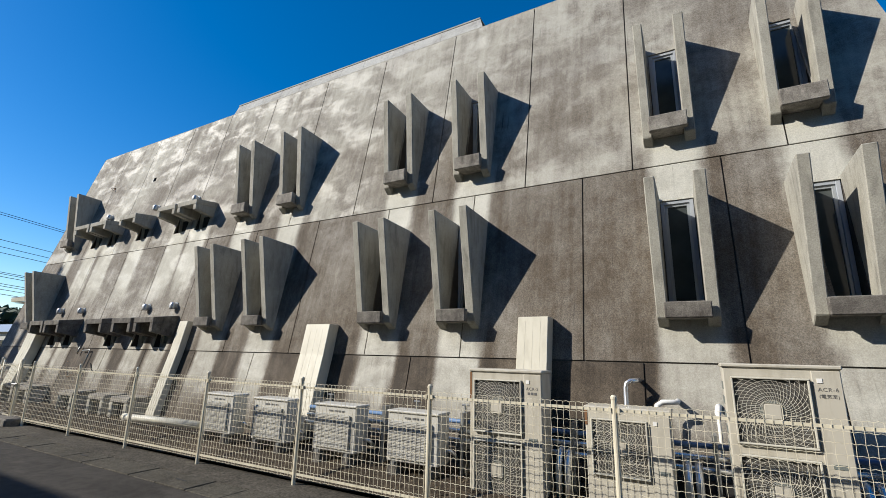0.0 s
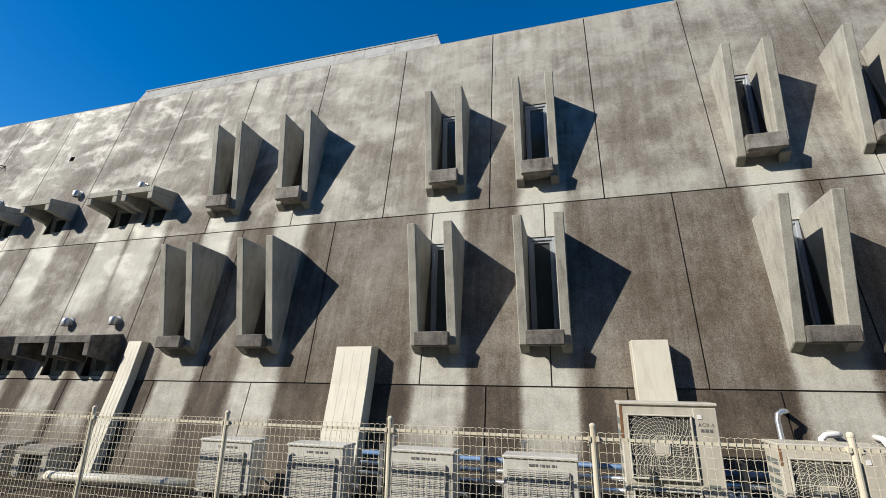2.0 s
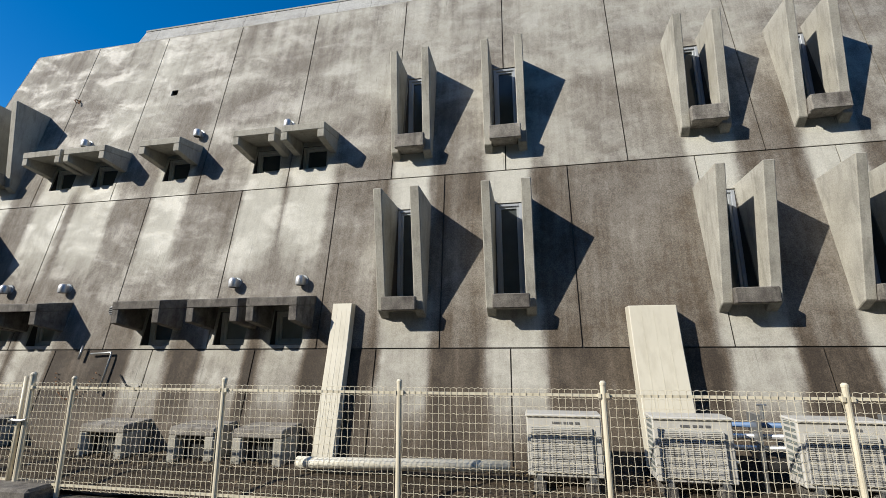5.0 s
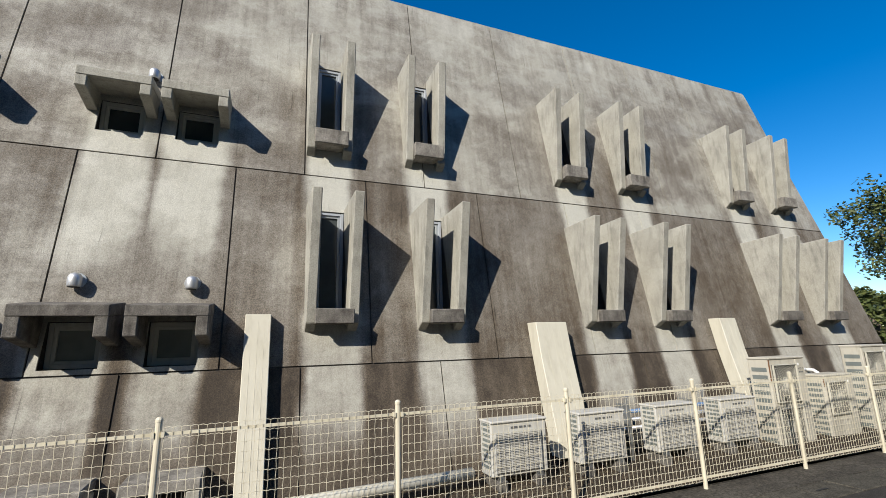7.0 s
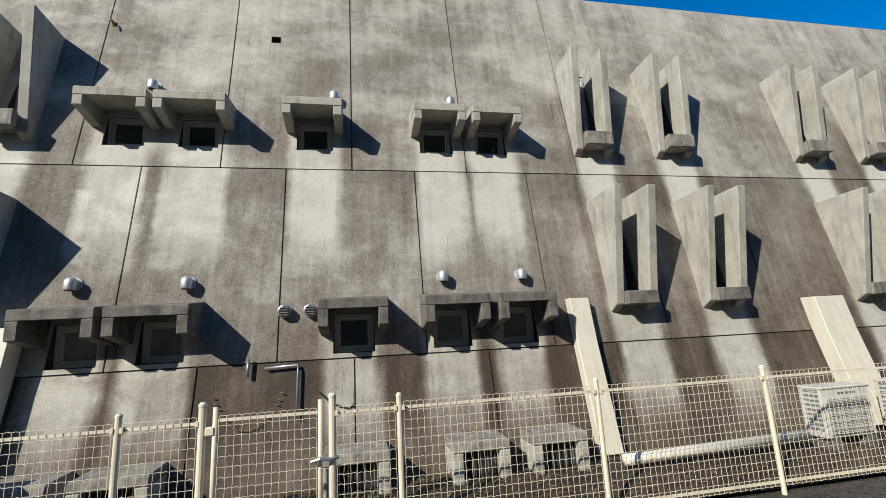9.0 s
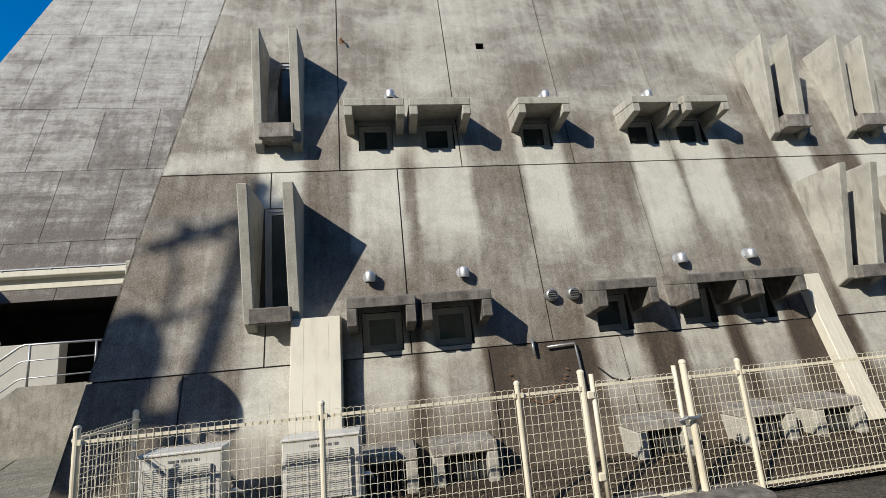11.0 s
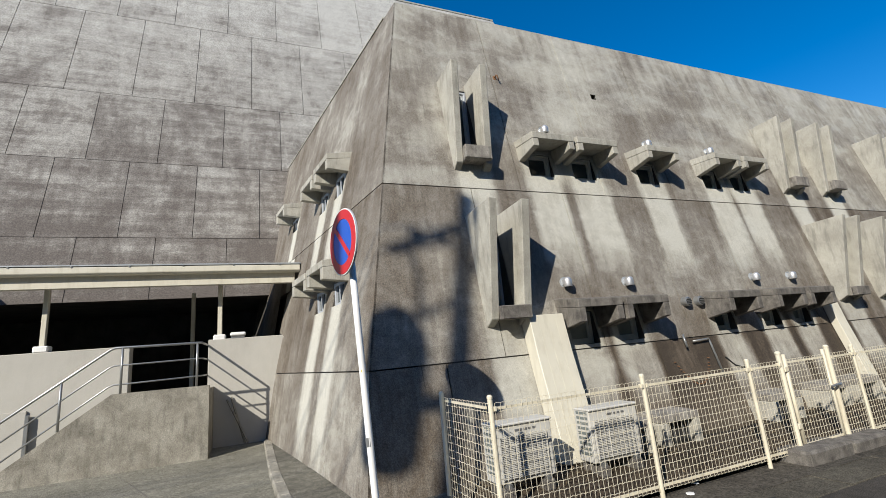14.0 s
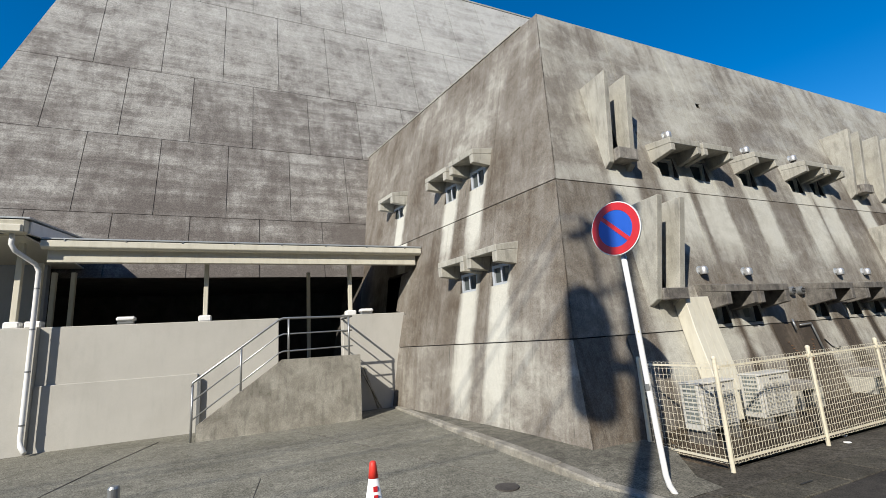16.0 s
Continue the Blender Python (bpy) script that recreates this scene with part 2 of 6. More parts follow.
M_ORANGE = paint("orange_plastic", (0.70, 0.045, 0.03), 0.5, 0.06, 0.1)
M_YELLOW = paint("yellow_paint", (0.75, 0.60, 0.05), 0.5, 0.06, 0.1)
M_CAR = paint("black_car_paint", (0.012, 0.014, 0.018), 0.15, 0.1, 0.05)
M_TYRE = paint("tyre_rubber", (0.02, 0.02, 0.02), 0.85, 0.2, 0.1)
M_BARK = plain_concrete("bark", (0.10, 0.08, 0.06), (0.22, 0.18, 0.14), 0.6, 6)
M_POLE = plain_concrete("pole_concrete", (0.33, 0.32, 0.29), (0.44, 0.43, 0.40), 0.75, 2)
M_LEAF = leafy("leaves", (0.022, 0.045, 0.012), (0.13, 0.145, 0.035))
M_HILL = leafy("far_leaves", (0.030, 0.050, 0.022), (0.07, 0.09, 0.045))
M_CABLE = paint("cable_black", (0.02, 0.02, 0.02), 0.6, 0.1, 0.0)


# ---------------------------------------------------------------- mesh helpers
def thing(name, label, category, group="", kind="", at=(0, 0, 0)):
    ob = new(name)
    ob.location = at
    return tagged(ob, label, category, group, kind)


def mesh_of(bm, material, name="mesh", smooth=False):
    me = bpy.data.meshes.new(name)
    bm.normal_update()
    bm.to_mesh(me)
    bm.free()
    for m in (material if isinstance(material, (list, tuple)) else [material]):
        me.materials.append(m)
    if smooth:
        for p in me.polygons:
            p.use_smooth = True
    return me


def part(name, bm, material, parent=None, label="", smooth=False, kind=""):
    ob = new(name, mesh_of(bm, material, name, smooth))
    if parent is not None:
        ob.parent = parent
        ob.matrix_parent_inverse = Matrix.Translation(-parent.location) if parent.parent is None else Matrix.Identity(4)
    return tagged(ob, label, "", "", kind)


def box(bm, x0, x1, y0, y1, z0, z1, bev=0.0, mi=0):
    """A box; bev chamfers its edges."""
    r = bmesh.ops.create_cube(bm, size=1.0, matrix=Matrix.LocRotScale(((x0 + x1) / 2, (y0 + y1) / 2, (z0 + z1) / 2), None, (abs(x1 - x0), abs(y1 - y0), abs(z1 - z0))))
    fs = {f for v in r["verts"] for f in v.link_faces}
    for f in fs:
        f.material_index = mi
    if bev:
        es = list({e for v in r["verts"] for e in v.link_edges})
        bmesh.ops.bevel(bm, geom=es, offset=bev, segments=1, affect="EDGES", profile=0.5)
    return bm


def B(*a, **k):
    return box(bmesh.new(), *a, **k)


def prism(bm, poly, x0, x1, bev=0.0):
    """A slab with the outline poly of (y, z), from x0 to x1."""
    a = [bm.verts.new((x0, y, z)) for y, z in poly]
    c = [bm.verts.new((x1, y, z)) for y, z in poly]
    fs = [bm.faces.new(a), bm.faces.new(c[::-1])]
    n = len(poly)
    for i in range(n):
        fs.append(bm.faces.new((a[(i + 1) % n], a[i], c[i], c[(i + 1) % n])))
    bmesh.ops.recalc_face_normals(bm, faces=fs)
    if bev:
        es = list({e for f in fs for e in f.edges})
        bmesh.ops.bevel(bm, geom=es, offset=bev, segments=1, affect="EDGES", profile=0.5)
    return bm


def tube(bm, pts, r, n=8, cap=True, mi=0):
    """A pipe along pts; r a number or one radius for each point."""
    pts = [Vector(p) for p in pts]
    rs = r if isinstance(r, (list, tuple)) else [r] * len(pts)
    rings = []
    up = None
    for i, p in enumerate(pts):
        d = (pts[min(i + 1, len(pts) - 1)] - pts[max(i - 1, 0)]).normalized()
        if up is None:
            up = Vector((0, 0, 1)) if abs(d.z) < 0.9 else Vector((1, 0, 0))
        s = d.cross(up).normalized()
        up = s.cross(d).normalized()
        rings.append([bm.verts.new(p + (s * math.cos(a) + up * math.sin(a)) * rs[i]) for a in (2 * math.pi * k / n for k in range(n))])
    for a, c in zip(rings, rings[1:]):
        for k in range(n):
            f = bm.faces.new((a[k], a[(k + 1) % n], c[(k + 1) % n], c[k]))
            f.material_index = mi
    if cap:
        bm.faces.new(rings[0][::-1]).material_index = mi
        bm.faces.new(rings[-1]).material_index = mi
    return bm


def TB(pts, r, n=8):
    return tube(bmesh.new(), pts, r, n)


def lathe(bm, prof, c, n=20, axis="Z"):
    """A turned body from (radius, height) steps."""
    rings = []
    for r, h in prof:
        ring = []
        for k in range(n):
            a = 2 * math.pi * k / n
            u, v = r * math.cos(a), r * math.sin(a)
            p = (u, v, h) if axis == "Z" else (u, h, v)
            ring.append(bm.verts.new((c[0] + p[0], c[1] + p[1], c[2] + p[2])))
        rings.append(ring)
    fs = []
    for a, d in zip(rings, rings[1:]):
        for k in range(n):
            fs.append(bm.faces.new((a[k], a[(k + 1) % n], d[(k + 1) % n], d[k])))
    fs.append(bm.faces.new(rings[0][::-1]))
    fs.append(bm.faces.new(rings[-1]))
    bmesh.ops.recalc_face_normals(bm, faces=fs)
    return bm


def writing(text, size, m, parent, material, spacing=1.0, name="lettering"):
    cu = bpy.data.curves.new(name, "FONT")
    cu.body, cu.size, cu.extrude, cu.space_character = text, size, 0.0015, spacing
    cu.align_x = "CENTER"
    tmp = bpy.data.objects.new(name, cu)
    scene.collection.objects.link(tmp)
    me = bpy.data.meshes.new_from_object(tmp.evaluated_get(bpy.context.evaluated_depsgraph_get()))
    bpy.data.objects.remove(tmp)
    me.transform(m)
    me.materials.clear()
    me.materials.append(material)
    ob = new(name, me)
    ob.parent = parent
    ob.matrix_parent_inverse = Matrix.Translation(-parent.location)
    return ob


# ---------------------------------------------------------------- plan
Z1, Z2, ZT = 1.56, 4.14, 8.0                 # lower joint, upper joint, parapet
FACE = ((-0.5, 5.50), (Z1, 6.00), (Z2, 6.49), (ZT, 7.27), (9.0, 7.47))
ENDW = ((-0.5, -19.17), (Z1, -18.92), (Z2, -18.48), (ZT, -17.82), (9.0, -17.65))
ENDE = ((-0.5, 3.20), (Z1, 2.95), (Z2, 2.50), (ZT, 1.85), (9.0, 1.67))


def along(tab, z):
    return float(np.interp(z, [p[0] for p in tab], [p[1] for p in tab]))


def fy(z):
    return along(FACE, z)


SEAMS_A = [-17.93, -16.14, -14.39, -12.65, -10.97, -9.18, -7.40, -5.68, -3.93, -2.27, -0.72, 1.02]
SEAMS_B = [-17.06, -15.34, -13.54, -11.76, -10.05, -8.32, -6.52, -4.82, -3.12, -1.40, 0.32]
FIN_X = [-17.26, -9.15, -7.69, -4.93, -3.49, -0.54, 0.90]
HOOD_HI = [(-16.03, -15.20), (-15.13, -14.26), (-13.56, -12.77), (-11.78, -11.02), (-10.92, -10.17)]
HOOD_LO = [(-16.07, -15.28), (-15.21, -14.38), (-13.05, -12.25), (-11.82, -11.02), (-10.90, -10.15)]

# openings in the front: x0, x1, z0, z1
HOLES = []
for x in FIN_X:
    HOLES += [(x + 0.12, x + 0.51, 2.16, 3.60), (x + 0.12, x + 0.51, 4.74, 6.10)]
HOLES += [((a + b) / 2 - 0.25, (a + b) / 2 + 0.25, 4.45, 4.90) for a, b in HOOD_HI]
HOLES += [((a + b) / 2 - 0.25, (a + b) / 2 + 0.25, 1.62, 2.10) for a, b in HOOD_LO]
HOLES += [(-13.86, -13.72, 6.40, 6.53)]

# rain-washed tracks below openings: x0, x1, top, bottom, strength
TRACKS = []
for x in FIN_X:
    TRACKS += [(x + 0.02, x + 0.62, 4.75, 3.3, 0.75), (x + 0.00, x + 0.70, 2.2, 0.7, 0.60)]
for a, b in HOOD_HI:
    TRACKS += [(a + 0.05, b - 0.05, 5.0, 2.9, 0.70)]
for a, b in HOOD_LO:
    TRACKS += [(a + 0.02, b - 0.08, 2.2, 0.75, 0.56)]
SIDE_WIN = [(8.85, 8.34, 2.53, 2.90, 0), (7.92, 7.42, 2.55, 2.92, 0), (9.86, 9.40, 4.68, 5.08, 1), (8.92, 8.44, 4.70, 5.12, 1), (12.45, 11.92, 4.95, 5.32, 1)]


def smooth01(t):
    t = min(1.0, max(0.0, t))
    return t * t * (3 - 2 * t)


def front_paleness(x, z):
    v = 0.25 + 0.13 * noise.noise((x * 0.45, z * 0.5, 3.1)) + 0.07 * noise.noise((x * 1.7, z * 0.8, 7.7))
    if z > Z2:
        # paler above the upper joint, rising towards the parapet
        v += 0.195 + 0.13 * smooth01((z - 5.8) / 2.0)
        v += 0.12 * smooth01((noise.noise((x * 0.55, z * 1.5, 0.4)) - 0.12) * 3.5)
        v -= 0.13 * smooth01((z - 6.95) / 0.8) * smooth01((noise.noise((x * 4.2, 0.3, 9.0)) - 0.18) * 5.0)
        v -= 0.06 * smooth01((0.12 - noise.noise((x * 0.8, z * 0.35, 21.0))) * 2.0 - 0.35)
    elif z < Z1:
        # darker below the lower joint
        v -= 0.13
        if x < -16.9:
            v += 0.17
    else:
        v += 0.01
    if x > -6.5 and Z1 < z < Z2:
        v += 0.05
    if x < -9.3 and Z1 < z < Z2:
        v += 0.11
    for a, b, top, bot, s in TRACKS:
        if a - 0.3 < x < b + 0.3 and bot - 0.6 < z < top + 0.3:
            j = 0.07 * noise.noise((x * 2.0, z * 1.6, a))
            k = smooth01((x + j - a + 0.05) / 0.10) * smooth01((b + 0.05 - x - j) / 0.10)
            k *= smooth01((top - z + 0.1) / 0.2) * smooth01((z - bot + 0.5) / 1.0)
            f = smooth01(1.0 - abs(x - b - 0.16 + j) / 0.2) + 0.6 * smooth01(1.0 - abs(x - a + 0.14 + j) / 0.18)
            v -= (0.13 if b - a < 0.72 and a > -17.5 and top < 4.8 else 0.05) * f * smooth01((top - 0.1 - z) / 0.3) * smooth01((z - bot + 0.5) / 1.0)
            v = v * (1 - 0.8 * k) + s * (0.8 * k + 0.25 * k * 0.8)
    return v


def side_paleness(y, z):
    v = 0.28 + 0.15 * noise.noise((y * 0.5, z * 0.5, 13.1)) + 0.10 * noise.noise((y * 1.9, z * 0.9, 17.7))
    if z > Z2:
        v += 0.06
    if z < Z1:
        v += 0.09 + 0.08 * noise.noise((y * 1.1, z * 1.4, 2.0))
    for a, b, zb, zt, hi in SIDE_WIN:
        if b - 0.3 < y < a + 0.2 and z < zt:
            bot = 3.2 if hi else 0.3
            k = smooth01((y - b + 0.12) / 0.16) * smooth01((a - y + 0.02) / 0.16) * smooth01((z - bot + 0.5) / 1.2)
            v = v * (1 - k) + 0.86 * k
    return v


def grid_panel(us, vs, place, skip, paleness, back):
    """A sheet over the grid us x vs with openings left out and its rim turned back; place(u, v, d) puts a point d behind the face."""
    bm = bmesh.new()
    lay = bm.verts.layers.float.new("paleness")
    V = {}

    def vert(i, j, d):
        if (i, j, d) not in V:
            w = bm.verts.new(place(us[i], vs[j], back if d else 0.0))
            w[lay] = paleness(us[i], vs[j])
            V[i, j, d] = w
        return V[i, j, d]
    solid = {(i, j) for i in range(len(us) - 1) for j in range(len(vs) - 1) if not skip((us[i] + us[i + 1]) / 2, (vs[j] + vs[j + 1]) / 2)}
    for i, j in solid:
        bm.faces.new((vert(i, j, 0), vert(i + 1, j, 0), vert(i + 1, j + 1, 0), vert(i, j + 1, 0)))
        for (di, dj), (p, q) in (((0, -1), ((i, j), (i + 1, j))), ((1, 0), ((i + 1, j), (i + 1, j + 1))), ((0, 1), ((i + 1, j + 1), (i, j + 1))), ((-1, 0), ((i, j + 1), (i, j)))):
            if (i + di, j + dj) not in solid:
                bm.faces.new((vert(*q, 0), vert(*p, 0), vert(*p, 1), vert(*q, 1)))
    return bm


def cuts(a, b, step, extra=()):
    base = list(np.linspace(a, b, max(2, int(round((b - a) / step)) + 1)))
    inside = [e for e in extra if a + 1e-4 < e < b - 1e-4]
    keep = [v for v in base if v in (base[0], base[-1]) or all(abs(v - e) > step * 0.35 for e in inside)]
    return sorted(keep + inside)


# ---------------------------------------------------------------- setting: ground
def sheet(name, pts, material, label, category="", kind="structure"):
    bm = bmesh.new()
    bm.faces.new([bm.verts.new(p) for p in pts])
    return tagged(part(name, bm, material), label, category or name, "", kind)


sheet("ground", [(-900, -900, -0.06), (900, -900, -0.06), (900, 900, -0.06), (-900, 900, -0.06)], M_GRASS, "dry grass and earth reaching the horizon")
sheet("road", [(-70, -3.4, 0), (70, -3.4, 0), (70, 3.72, 0), (-70, 3.72, 0)], M_ASPHALT, "narrow worn grey asphalt road along the fence")
ap = bmesh.new()
box(ap, -18.9, 60, 4.14, 5.2, -0.05, 0.012)
box(ap, -19.62, -18.902, 4.14, 4.40, -0.05, 0.004)
tagged(part("verge", ap, M_VERGE), "rough brownish asphalt strip between the gutter and the fence", "verge", "", "structure")
def soil_z(y):
    return 0.035 + 0.16 * smooth01((y - 4.55) / 0.42) + 0.08 * max(0.0, y - 4.97)


so = bmesh.new()
gx = np.concatenate([np.linspace(-18.12, -17.72, 5), np.linspace(-17.5, 3.0, 104)])
gy = np.linspace(4.62, 5.62, 8)
gv = [[so.verts.new((x, y, 0.004 + (soil_z(y) + 0.03 * noise.noise((x * 2, y * 2, 0))) * smooth01((x + 18.14) / 0.4))) for y in gy] for x in gx]
for i in range(len(gx) - 1):
    for j in range(len(gy) - 1):
        so.faces.new((gv[i][j], gv[i + 1][j], gv[i + 1][j + 1], gv[i][j + 1]))
tagged(part("planting_strip", so, M_SOIL), "bare gravelly soil strip behind the fence", "soil", "", "structure")

# yard, rising gently from the road to the low wall
yd = bmesh.new()
yx = np.linspace(-45, -19.6, 30)
yy = [3.72, 4.3, 5.5, 7, 9, 11.5, 16]
yz = [0.004, 0.03, 0.09, 0.16, 0.23, 0.27, 0.28]
yv = [[yd.verts.new((x, y, z + 0.012 * noise.noise((x * 0.4, y * 0.4, 5)))) for y, z in zip(yy, yz)] for x in yx]
for i in range(len(yx) - 1):
    for j in range(len(yy) - 1):
        yd.faces.new((yv[i][j], yv[i + 1][j], yv[i + 1][j + 1], yv[i][j + 1]))
tagged(part("yard", yd, M_COURT), "pale stained concrete yard beside the building", "yard", "", "structure")
# raised strip with a kerb at the foot of the end wall
def strip_top(y):
    return float(np.interp(y, [4.3, 5.0, 5.6, 7.0, 9.0, 11.2], [0.013, 0.11, 0.19, 0.245, 0.275, 0.30]))


def kerb_x(y):
    return float(np.interp(y, [4.3, 4.8, 5.4, 6.5, 8.0, 11.0], [-19.45, -19.70, -19.82, -19.90, -19.98, -20.02]))


ks = bmesh.new()
py = np.linspace(4.3, 11.0, 24)
pv = [[ks.verts.new((x, y, strip_top(y) + 0.008 * noise.noise((x * 3, y * 3, 1)))) for x in np.linspace(kerb_x(y) + 0.10, -18.2 - 0.45 * max(0.0, min(1.0, (5.2 - y) / 0.6)), 7)] for y in py]
for i in range(len(py) - 1):
    for j in range(6):
        ks.faces.new((pv[i][j], pv[i][j + 1], pv[i + 1][j + 1], pv[i + 1][j]))
pav = tagged(part("pavement", ks, M_STRIP), "rough raised concrete strip along the foot of the wall", "pavement", "", "structure")

# ---------------------------------------------------------------- main building
def wall_front():
    wall = thing("wall_south", "battered concrete wall, streaked dark with pale washed tracks", "wall", "", "structure")
    zs = cuts(-0.3, ZT - 0.03, 0.5, [h[2] for h in HOLES] + [h[3] for h in HOLES])
    xs = cuts(-18.3, 2.2, 0.8, [h[0] for h in HOLES] + [h[1] for h in HOLES])
    hole = lambda x, z: any(a < x < b and c < z < d for a, b, c, d in HOLES)
    bm = grid_panel(xs, zs, lambda x, z, d: (min(max(x, along(ENDW, z) + 0.05), along(ENDE, z) - 0.05), fy(z) + 0.022 + d, z), hole, lambda x, z: 0, 0.40)
    part("backing", bm, M_SEAM_SHADE, wall, "dark recessed joints")
    rows = ((-0.3, Z1, SEAMS_A), (Z1, Z2, SEAMS_B), (Z2, ZT, SEAMS_A[1:]))
    g = 0.009
    for z0, z1, seams in rows:
        ends = [None] + seams + [None]
        for a, b in zip(ends, ends[1:]):
            us = cuts(0, 1, 0.09 if a is None or b is None else 0.055)
            xa = a if a is not None else -18.5
            xb = b if b is not None else 2.5
            hx = [e for h in HOLES for e in h[:2] if h[3] > z0 and h[2] < z1 and xa < e < xb]
            hz = [e for h in HOLES for e in h[2:] if h[1] > xa and h[0] < xb]
            us = cuts(xa, xb, 0.10, hx)
            vs = cuts(z0 + g, z1 - (g if z1 < ZT else 0), 0.13, hz)

            def place(x, z, d, xa=xa, xb=xb, a=a, b=b):
                lo = along(ENDW, z) if a is None else xa + g
                hi = along(ENDE, z) if b is None else xb - g
                if a is None or b is None:
                    x = lo + (x - xa) / (xb - xa) * (hi - lo)
                else:
                    x = min(max(x, lo), hi)
                return (x, fy(z) + d, z)
            bm = grid_panel(us, vs, place, hole, front_paleness, 0.03)
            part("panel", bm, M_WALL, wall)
    cap = bmesh.new()
    prism(cap, [(7.285, ZT + 0.002), (7.285, ZT + 0.03), (7.7, ZT + 0.03), (7.7, ZT + 0.002)], -17.8, 1.82)
    part("coping", cap, M_FIN, wall, "pale thin roof edge")
    return wall


wall_front()


SLANT = 0.17                                  # the end wall runs back at a slant


def sx(z, y=None):
    return along(ENDW, z) - (0.0 if y is None else SLANT * (y - fy(z)))


def slanted(bm, z):
    for v in bm.verts:
        v.co.x -= SLANT * (v.co.y - fy(z))
    return bm


def wall_end():
    wall = thing("wall_west", "battered end wall of stained concrete with pale tracks", "wall", "", "structure")
    holes = [(b, a, c, d) for a, b, c, d, _ in SIDE_WIN] + [(11.45, 12.9, 2.3, 3.35)]
    hole = lambda y, z: any(a < y < b and c < z < d for a, b, c, d in holes)
    yend = lambda z: 12.75 + 0.305 * z + 0.1
    seams = ([7.22, 8.78, 10.6], [7.97, 9.54], [8.21, 8.90, 9.73, 11.4])
    g = 0.010
    ys = cuts(5.5, 15.3, 0.8, [h[0] for h in holes] + [h[1] for h in holes])
    zs = cuts(-0.3, ZT - 0.05, 0.5, [h[2] for h in holes] + [h[3] for h in holes])
    bm = grid_panel(ys, zs, lambda y, z, d: (sx(z, max(y, fy(z) + 0.08)) + 0.02 + d, max(y, fy(z) + 0.08), z), hole, lambda y, z: 0, 0.2)
    part("backing", bm, M_SEAM_SHADE, wall, "dark recessed joints")
    for (z0, z1), sm in zip(((-0.3, Z1), (Z1, Z2), (Z2, ZT)), seams):
        ends = [None] + sm + [None]
        for a, b in zip(ends, ends[1:]):
            ya = 5.95 if a is None else a
            yb = 15.3 if b is None else b
            hy = [e for h in holes for e in h[:2] if ya < e < yb and h[3] > z0 and h[2] < z1]
            us = cuts(ya, yb, 0.12, hy)
            vs = cuts(z0 + g, z1 - (g if z1 < ZT else 0), 0.14, [e for h in holes for e in h[2:]])

            def place(y, z, d, ya=ya, yb=yb, a=a, b=b):
                lo = fy(z) if a is None else ya + g
                hi = yend(z) if b is None else yb - g
                if (a is None or b is None) and not hole(y + 0.01, z) and not hole(y - 0.01, z):
                    y = lo + (y - ya) / (yb - ya) * (hi - lo)
                return (sx(z, y) + d, y, z)
            bm = grid_panel(us, vs, place, hole, side_paleness, 0.025)
            bmesh.ops.reverse_faces(bm, faces=bm.faces)
            part("panel", bm, M_WALL, wall)
    cap = bmesh.new()
    slanted(box(cap, -17.84, -17.4, 7.705, 15.3, ZT + 0.002, ZT + 0.03), ZT)
    part("coping", cap, M_FIN, wall, "pale thin roof edge")


wall_end()
east = bmesh.new()
vs = [[east.verts.new((along(ENDE, z), y, z)) for z in (-0.5, Z1, Z2, ZT)] for y in (0, 16)]
for j, z in enumerate((-0.5, Z1, Z2, ZT)):
    vs[0][j].co.y = fy(z)
for j in range(3):
    east.faces.new((vs[0][j], vs[1][j], vs[1][j + 1], vs[0][j + 1]))
tagged(part("wall_east", east, M_WALL), "battered stained concrete end wall", "wall", "", "structure")
tagged(part("roof", B(-17.8, 1.8, 7.4, 16.5, ZT - 0.25, ZT - 0.02), M_SEAM_SHADE), "flat roof behind the parapet", "roof", "", "structure")
# dark sheets behind the openings, painted for the unlit inside
tagged(part("unlit_end_sheet", slanted(B(-17.45, -17.35, 7.6, 15.5, -0.3, 7.6), 4.0), M_DARK), "dark sheet for the unlit rooms behind the end wall", "wall", "", "structure")
tagged(part("unlit_room_sheet", B(-17.6, 1.6, 7.55, 7.65, -0.3, 7.6), M_DARK), "dark sheet for the unlit rooms behind the windows", "wall", "", "structure")


